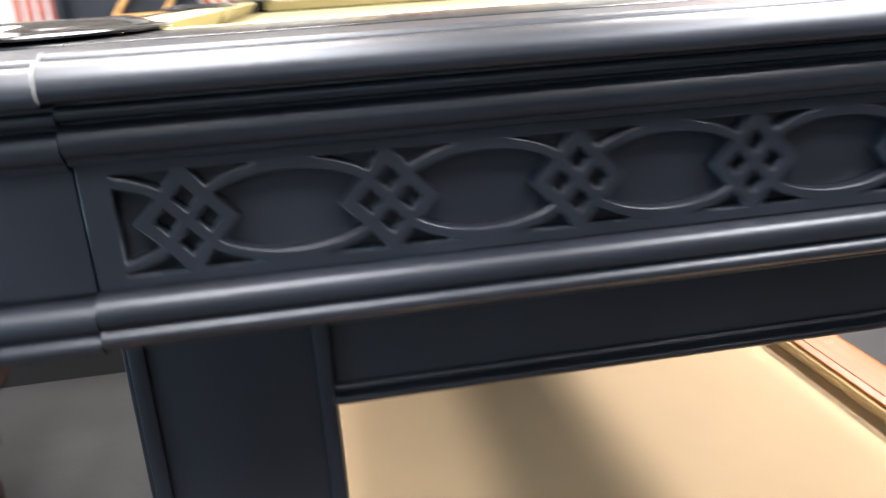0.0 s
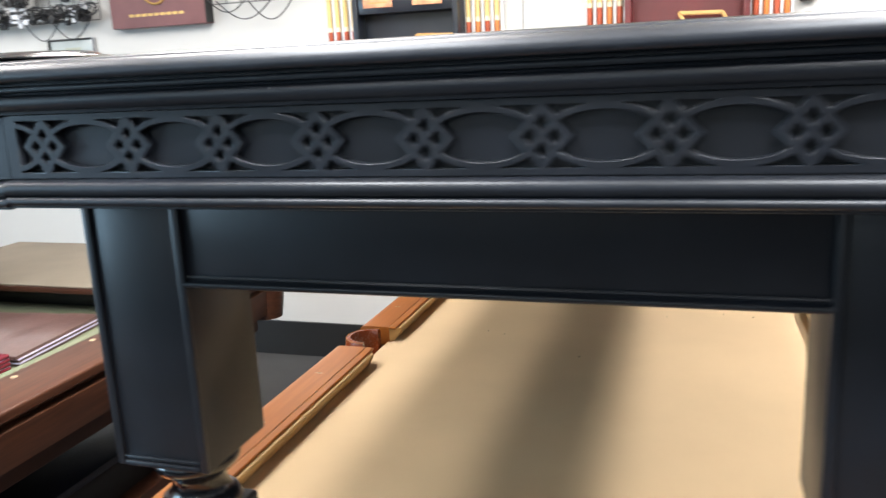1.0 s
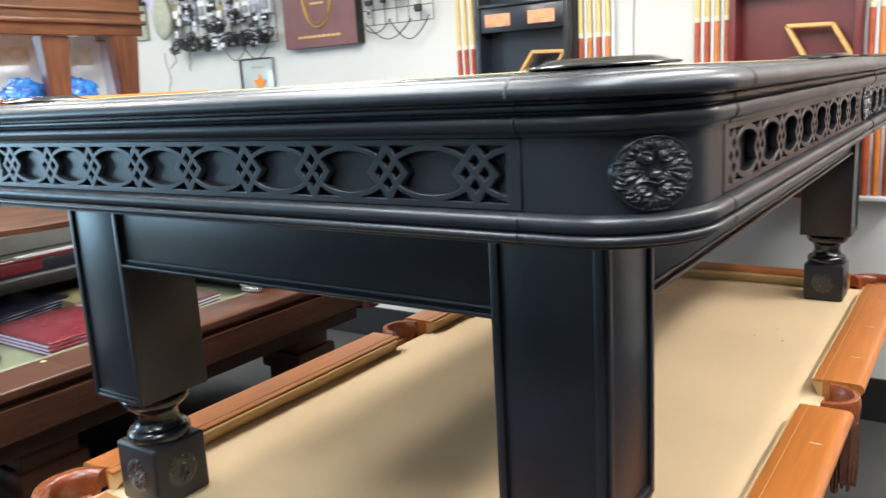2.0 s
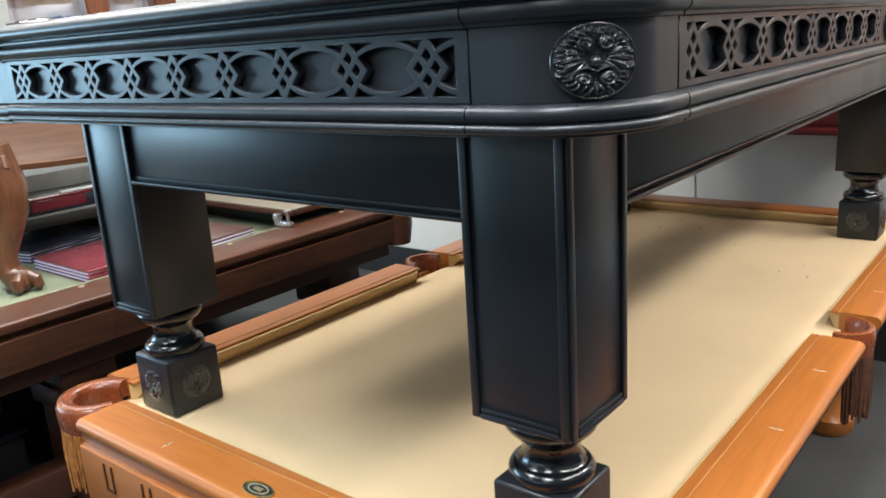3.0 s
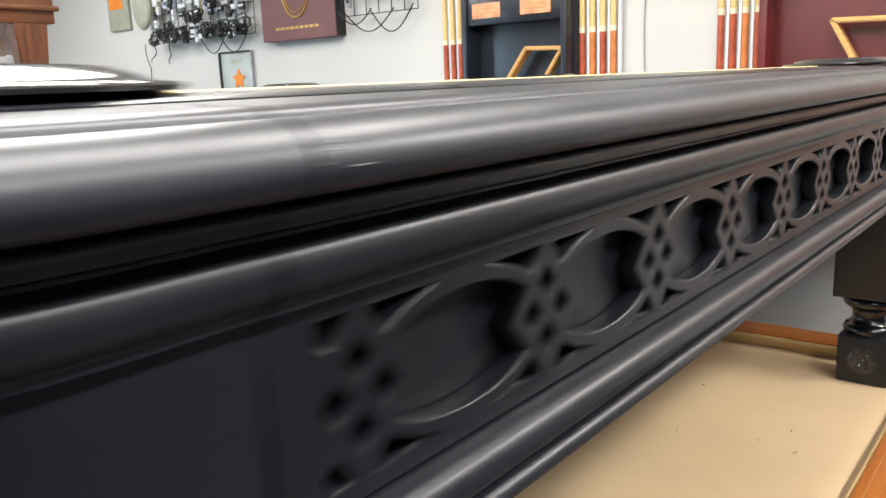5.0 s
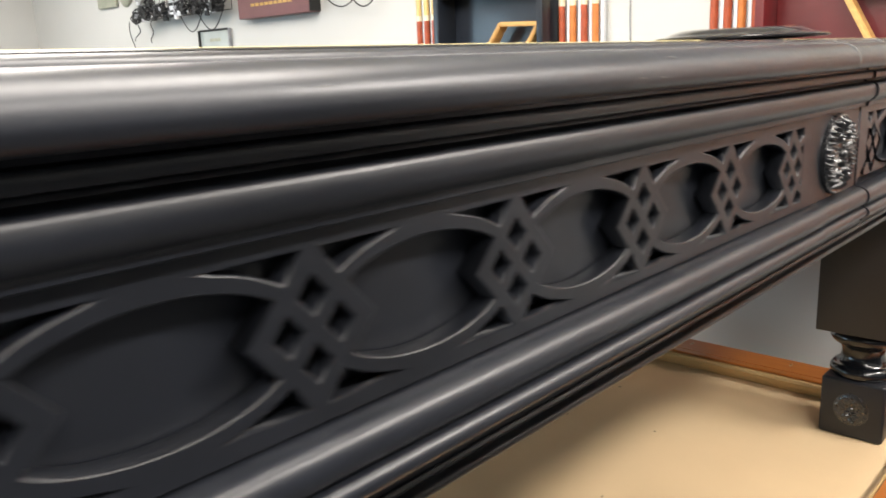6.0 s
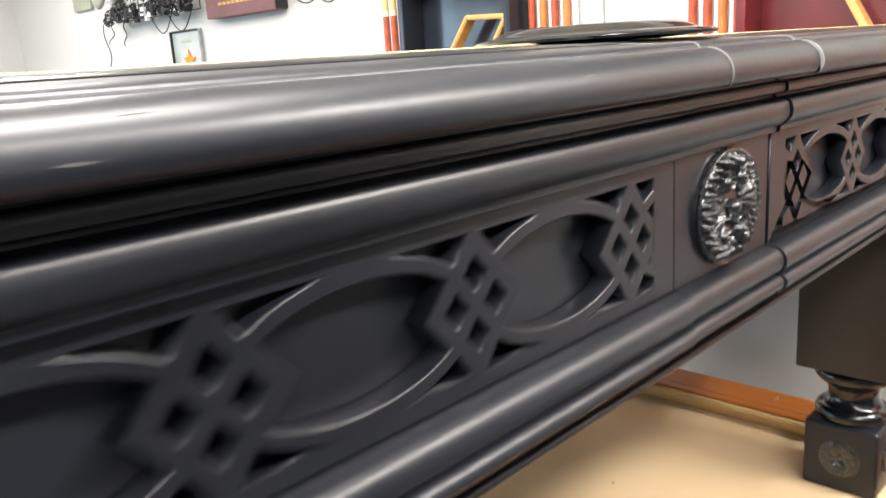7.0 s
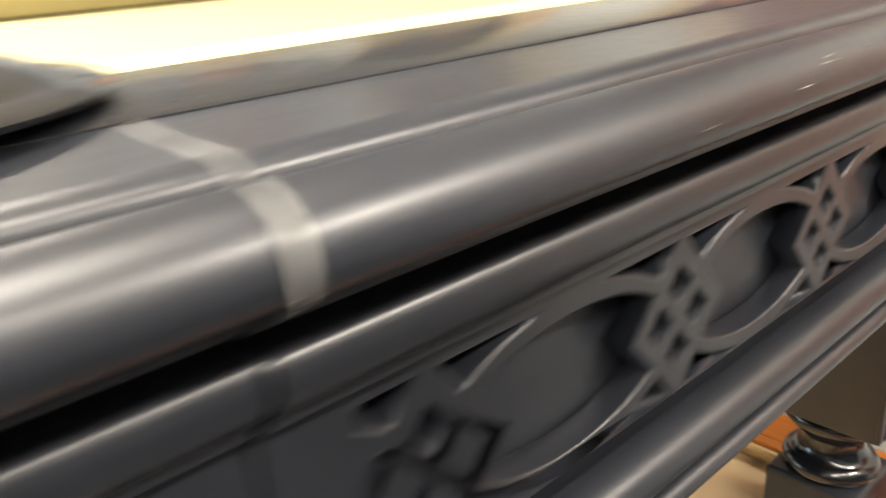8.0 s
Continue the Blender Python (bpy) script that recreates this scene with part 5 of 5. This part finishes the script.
cabinet("cue_cabinet", "dark navy lacquered cue cabinet with copper plates on the wall", -1.335, -0.80, 1.04, 2.44, M_NAVY, 1.885, 1.555)
cabinet("cue_cabinet", "maroon lacquered cue cabinet with copper plates on the wall", -0.036, 0.482, 1.04, 2.44, M_MAROON, 1.945, 1.565)
cabinet("cue_cabinet", "orange-brown wooden cue cabinet on the wall", 1.22, 1.74, 1.04, 2.44, M_ORANGE, 1.945, 1.575)
ball_rack([(-1.125, 1.565), (-1.012, 1.715), (-0.835, 1.708), (-0.935, 1.565)], NW - 0.075)
ball_rack([(0.285, 1.575), (0.195, 1.738), (0.372, 1.733), (0.465, 1.575)], NW - 0.075)
ball_rack([(1.48, 1.585), (1.58, 1.74), (1.70, 1.738), (1.66, 1.585)], NW - 0.075)
for k, (bx, bz) in enumerate(((1.30, 1.604), (1.345, 1.604), (1.322, 1.642))):
    bl = bmesh.new()
    bmesh.ops.create_uvsphere(bl, u_segments=20, v_segments=14, radius=0.0285)
    tb = thing("pool_ball", "pale pink pool ball on the cabinet shelf", "ball", "balls on the shelf", (bx, NW - 0.085, bz))
    part("ball", bl, M_BALL, tb, "", True)
cue_group(-1.515, -1.340, 4, 1.768, (M_CUE_RED, M_CUE_RED))
cue_group(-0.795, -0.608, 4, 1.775, (M_CUE_RED, M_CUE_ORG))
cue_group(-0.220, -0.042, 4, 1.80, (M_CUE_RED, M_CUE_RED, M_CUE_ORG))
cue_group(0.488, 0.655, 4, 1.80, (M_CUE_RED, M_CUE_ORG))
cue_group(1.050, 1.212, 4, 1.80, (M_CUE_ORG, M_CUE_RED))
for x0, x1 in ((-1.515, -1.340), (-0.795, -0.608), (-0.220, -0.042), (0.488, 0.655), (1.050, 1.212)):
    rb = thing("cue_rest", "white wall rack strip holding upright cues", "cue rack", "cue rack strips", ((x0 + x1) / 2, NW, 1.0))
    w = x1 - x0
    part("base_board", box(-w / 2, -0.075, 0.0, w / 2, -0.001, 0.019, 0.004), M_WHITEP, rb, "", True)
    part("back_strip", box(-w / 2, -0.010, 0.0195, w / 2, -0.001, 1.42, 0.002), M_WHITEP, rb)
    for k in range(4):
        part("divider", box(-w / 2 + (k + 0.5) * w / 4 + w / 8 - 0.0055, -0.030, 0.0195, -w / 2 + (k + 0.5) * w / 4 + w / 8 + 0.0055, -0.0105, 1.42, 0.001), M_WHITEP, rb)
sp = thing("small_speaker", "small black box fixed to the wall beside the cues", "speaker", at=(0.715, NW, 1.76))
part("body", box(-0.032, -0.06, 0, 0.032, -0.001, 0.20, 0.008, 3), M_RUBBER, sp, "", True)
part("grille", box(-0.026, -0.063, 0.012, 0.026, -0.0605, 0.188, 0.002), M_WIRE, sp)

wire = thing("wall_cable", "thin grey cable hanging down the white wall", "cable", at=(-0.47, NW - 0.004, 1.2))
part("cable", tube([(-0.03 + 0.014 * math.sin(k * 0.55) * (k < 15) + 0.0165 * min(max(0, k - 12), 6.3), 0, 1.4 - k * 0.1) for k in range(24)], 0.0026, 6), M_GREYP, wire, "", True)

# the boxed sign
card = thing("boxed_sign", "maroon boxed sign with a gold oval emblem and salmon top", "sign", at=(-2.48, NW, 1.845))
part("box_body", box(-0.295, -0.070, 0.0, 0.295, -0.001, 0.66, 0.004), M_CARD, card, "", True)
part("top_band", box(-0.293, -0.0735, 0.335, 0.293, -0.0705, 0.655, 0.001), M_CARD_TOP, card, "salmon upper band")
part("side_edge", box(0.2955, -0.068, 0.004, 0.300, -0.001, 0.655, 0.001), M_RUBBER, card, "dark side edge")
for r, w in ((1.0, 0.006), (0.86, 0.003)):
    part("oval_ring", tube([(0.115 * r * math.cos(2 * math.pi * k / 40), -0.0745, 0.30 + 0.185 * r * math.sin(2 * math.pi * k / 40)) for k in range(41)], w, 6), M_GOLD, card, "gold oval ring")
for k in range(3):
    part("print_bar", box(-0.055, -0.0755, 0.25 + 0.05 * k, 0.055, -0.0738, 0.262 + 0.05 * k), M_GOLD, card)
for k in range(9):
    part("print_bar", box(-0.175 + 0.039 * k, -0.0722, 0.056, -0.145 + 0.039 * k, -0.0706, 0.070), M_GOLD, card)

# wire grids with hanging goods
rng = random.Random(11)


def grid(x0, x1, z0, z1, step, label):
    th = thing("wire_grid", label, "wire grid", "wire grids on the wall", ((x0 + x1) / 2, NW - 0.05, z0))
    w, h = x1 - x0, z1 - z0
    nx, nz = round(w / step), round(h / step)
    for i in range(nx + 1):
        part("wire", tube([(-w / 2 + w * i / nx, 0, 0), (-w / 2 + w * i / nx, 0, h)], 0.0026, 6), M_WIRE, th)
    for i in range(nz + 1):
        part("wire", tube([(-w / 2, -0.0066, h * i / nz), (w / 2, -0.0066, h * i / nz)], 0.0026, 6), M_WIRE, th)
    for s in (-1, 1):
        part("wall_hook", box(s * (w / 2 - 0.05) - 0.008, 0.0036, h * 0.7, s * (w / 2 - 0.05) + 0.008, 0.0495, h * 0.7 + 0.016, 0.002), M_WIRE, th)
    return th


grid(-3.86, -2.86, 1.905, 2.68, 0.085, "black wire grid on the wall hung with small goods")
grid(-2.15, -1.64, 1.935, 2.60, 0.085, "black wire grid on the wall with tangled cables")
GM = (M_WIRE, M_RUBBER, M_GREYP, M_WHITEP, M_NAVY)
for k in range(78):
    east = k >= 60
    x = rng.uniform(-2.12, -1.70) if east else rng.uniform(-3.82, -2.92)
    z = rng.choice((1.92, 1.93, 1.94, 1.95, 1.97, 2.02, 2.06, 2.10, 2.18, 2.26))
    if east:
        z = rng.choice((2.0, 2.08, 2.16, 2.24, 2.32))
    hg = thing("hanging_accessory", "small dark accessory hanging from the wire grid", "accessory", "goods on the wire grids", (x, NW - 0.075, z))
    w, h = rng.uniform(0.018, 0.055), rng.uniform(0.025, 0.075)
    part("body", box(-w / 2, -0.016, -h / 2, w / 2, 0.006, h / 2, min(w, h) * 0.14, 2), rng.choice(GM[:4] if k % 3 else GM[:2]), hg, "", True)
    part("band", box(-w / 2 - 0.001, -0.0175, -h * 0.12, w / 2 + 0.001, -0.0165, h * rng.uniform(0.02, 0.22), 0.0004), rng.choice((M_GREYP, M_WIRE, M_WHITEP)), hg)
    part("hook", tube([(0, -0.004, h / 2 - 0.004), (0, -0.004, h / 2 + 0.02), (0, 0.012, h / 2 + 0.024)], 0.002, 5), M_WIRE, hg)
for k, (x0, z0, le, amp) in enumerate(((-4.0, 1.90, 0.34, 0.02), (-3.9, 1.90, 0.12, 0.03), (-3.72, 1.9, 0.14, 0.02), (-3.25, 1.9, 0.10, 0.05), (-3.05, 1.92, 0.12, 0.06), (-1.95, 1.94, 0.10, 0.07), (-1.8, 1.95, 0.12, 0.06), (-2.05, 1.95, 0.07, 0.05))):
    cb = thing("loose_cable", "loose dark cable dangling from the wire grid", "cable", "loose cables", (x0, NW - 0.055, z0))
    part("cable", tube([(amp * math.sin(i * 0.33 + k), -0.012 * math.sin(i * 0.7), 0.01 - le * (i / 12 if amp < 0.04 else math.sin(i / 12 * math.pi))) if amp < 0.04 else (amp * 2.4 * (i / 12 - 0.5) * 2, -0.01, 0.01 - le * math.sin(i / 12 * math.pi)) for i in range(13)], 0.0032, 6), M_WIRE, cb, "", True)
hb = thing("goods_bag", "sage grey cloth bag hanging from the wire grid", "bag", at=(-3.92, NW - 0.10, 2.04))
bb = bmesh.new()
bmesh.ops.create_icosphere(bb, subdivisions=3, radius=0.12)
for v in bb.verts:
    v.co = Vector((v.co.x * 0.85, v.co.y * 0.28, v.co.z * 1.25 + 0.10)) * (1 + 0.07 * noise.noise(v.co * 9))
part("bag", bb, M_SAGE, hb, "", True)
pl = thing("packet", "pale green packet with a red panel pinned on the wall", "packet", at=(-4.35, NW, 2.02))
part("backing", box(-0.13, -0.022, 0, 0.13, -0.001, 0.42, 0.006), M_SAGE, pl, "", True)
part("panel", box(-0.10, -0.0255, 0.14, 0.07, -0.0225, 0.27, 0.002), M_STAR, pl, "red printed panel")
part("panel", box(-0.10, -0.0255, 0.28, 0.07, -0.0225, 0.37, 0.002), M_CREAM, pl, "yellow printed panel")

# blister packs and dark bundles on the grid
rng = random.Random(33)
for k in range(22):
    x, z = -3.80 + 0.088 * (k % 11) + rng.uniform(-0.01, 0.01), 2.20 + 0.20 * (k // 11) + rng.uniform(-0.03, 0.03)
    bp = thing("blister_pack", "small pale packet hanging on the wire grid", "packet", "packets on the wire grid", (x, NW - 0.066, z))
    w, h = rng.uniform(0.055, 0.085), rng.uniform(0.09, 0.13)
    part("card", box(-w / 2, -0.006, -h, w / 2, -0.001, 0, 0.001), rng.choice((M_WHITEP, M_CREAM, M_WHITEP, M_FILMGREY)), bp)
    part("blister", box(-w * 0.32, -0.022, -h * 0.8, w * 0.32, -0.0065, -h * 0.3, 0.006, 2), rng.choice((M_WIRE, M_GREYP, M_WHITEP)), bp, "", True)
    part("hook", tube([(0, -0.004, -0.006), (0, -0.004, 0.014), (0, 0.008, 0.016)], 0.002, 5), M_WIRE, bp)
for k in range(13):
    x, z = -3.78 + 0.072 * k + rng.uniform(-0.02, 0.02), rng.uniform(1.925, 1.985) + (0.10 if k in (5, 6, 8) else 0)
    bu = thing("cable_coil", "tangled black cable coil hanging from the wire grid", "cable", "cable coils", (x, NW - 0.085, z))
    for q in range(8):
        rr, cx, cz, ph = rng.uniform(0.012, 0.036), rng.uniform(-0.035, 0.035), rng.uniform(-0.02, 0.02), rng.uniform(0, 6)
        part("loop", tube([(cx + rr * 1.25 * math.cos(t * 0.62 + ph), -0.018 + 0.011 * math.sin(t * 1.3 + ph), cz + rr * math.sin(t * 0.62 + ph)) for t in range(12)], rng.uniform(0.0026, 0.0048), 5), M_WIRE if q % 3 else M_RUBBER, bu, "", True)
    part("plug", box(-0.012, -0.030, -0.012 - 0.02 * (k % 2), 0.014, -0.012, 0.012, 0.004), M_RUBBER if k % 4 else M_GREYP, bu, "moulded plug")
lb = thing("lilac_bag", "crumpled lilac bag with black strap hung on the wall", "bag", at=(-4.02, NW - 0.09, 2.22))
bb = bmesh.new()
bmesh.ops.create_icosphere(bb, subdivisions=3, radius=0.075)
for v in bb.verts:
    v.co *= 1 + 0.35 * noise.noise(v.co * 22)
    v.co.z = v.co.z * 1.3 + 0.07
    v.co.y *= 0.5
part("bag", bb, M_LINING, lb, "", True)
part("strap", tube([(-0.06, -0.045, 0.10), (-0.10, -0.03, 0.07), (-0.09, -0.045, 0.03), (-0.03, -0.05, 0.03)], 0.014, 7), M_RUBBER, lb, "black strap", True)

# star sign
ss = thing("star_sign", "glassy grey sign with an orange star and dark edges", "sign", at=(-3.115, NW, 1.545))
part("plate", box(-0.150, -0.012, 0.0, 0.150, -0.001, 0.275, 0.004), M_GLASSY, ss, "", True)
part("edge_bar", box(-0.158, -0.024, -0.004, -0.1465, -0.0015, 0.27, 0.003), M_RUBBER, ss)
part("edge_bar", box(0.1465, -0.022, -0.004, 0.155, -0.0015, 0.27, 0.003), M_GREYP, ss)
part("edge_bar", box(-0.146, -0.020, 0.262, 0.146, -0.0125, 0.272, 0.003), M_RUBBER, ss)
part("print_bar", box(-0.05, -0.0135, 0.205, 0.06, -0.0121, 0.222), M_SAGE, ss)
bm = bmesh.new()
ring = [((0.062 if k % 2 == 0 else 0.030) * math.sin(k * math.pi / 5), (0.062 if k % 2 == 0 else 0.030) * math.cos(k * math.pi / 5)) for k in range(10)]
prism(ring, 0.0025, 0.007, bm)
part("star", moved(bm, Matrix.Translation((0.020, -0.0125, 0.108)) @ Matrix.Rotation(radians(90), 4, "X")), M_STAR, ss, "orange star")

# lint on the tan cloth
rng = random.Random(8)
for k in range(14):
    x, y = rng.uniform(-0.35, 0.5), rng.uniform(1.2, 2.35)
    a = rng.uniform(0, 3.1)
    le = rng.uniform(0.002, 0.005)
    lf = thing("lint", "tiny dark lint speck on the tan cloth", "lint", "lint specks", (x, y, BED + 0.0012))
    part("speck", tube([(-le * math.cos(a), -le * math.sin(a), 0), (0, 0, 0.0006), (le * math.cos(a + 0.5), le * math.sin(a + 0.5), 0)], 0.0008, 5), M_INLAY, lf)
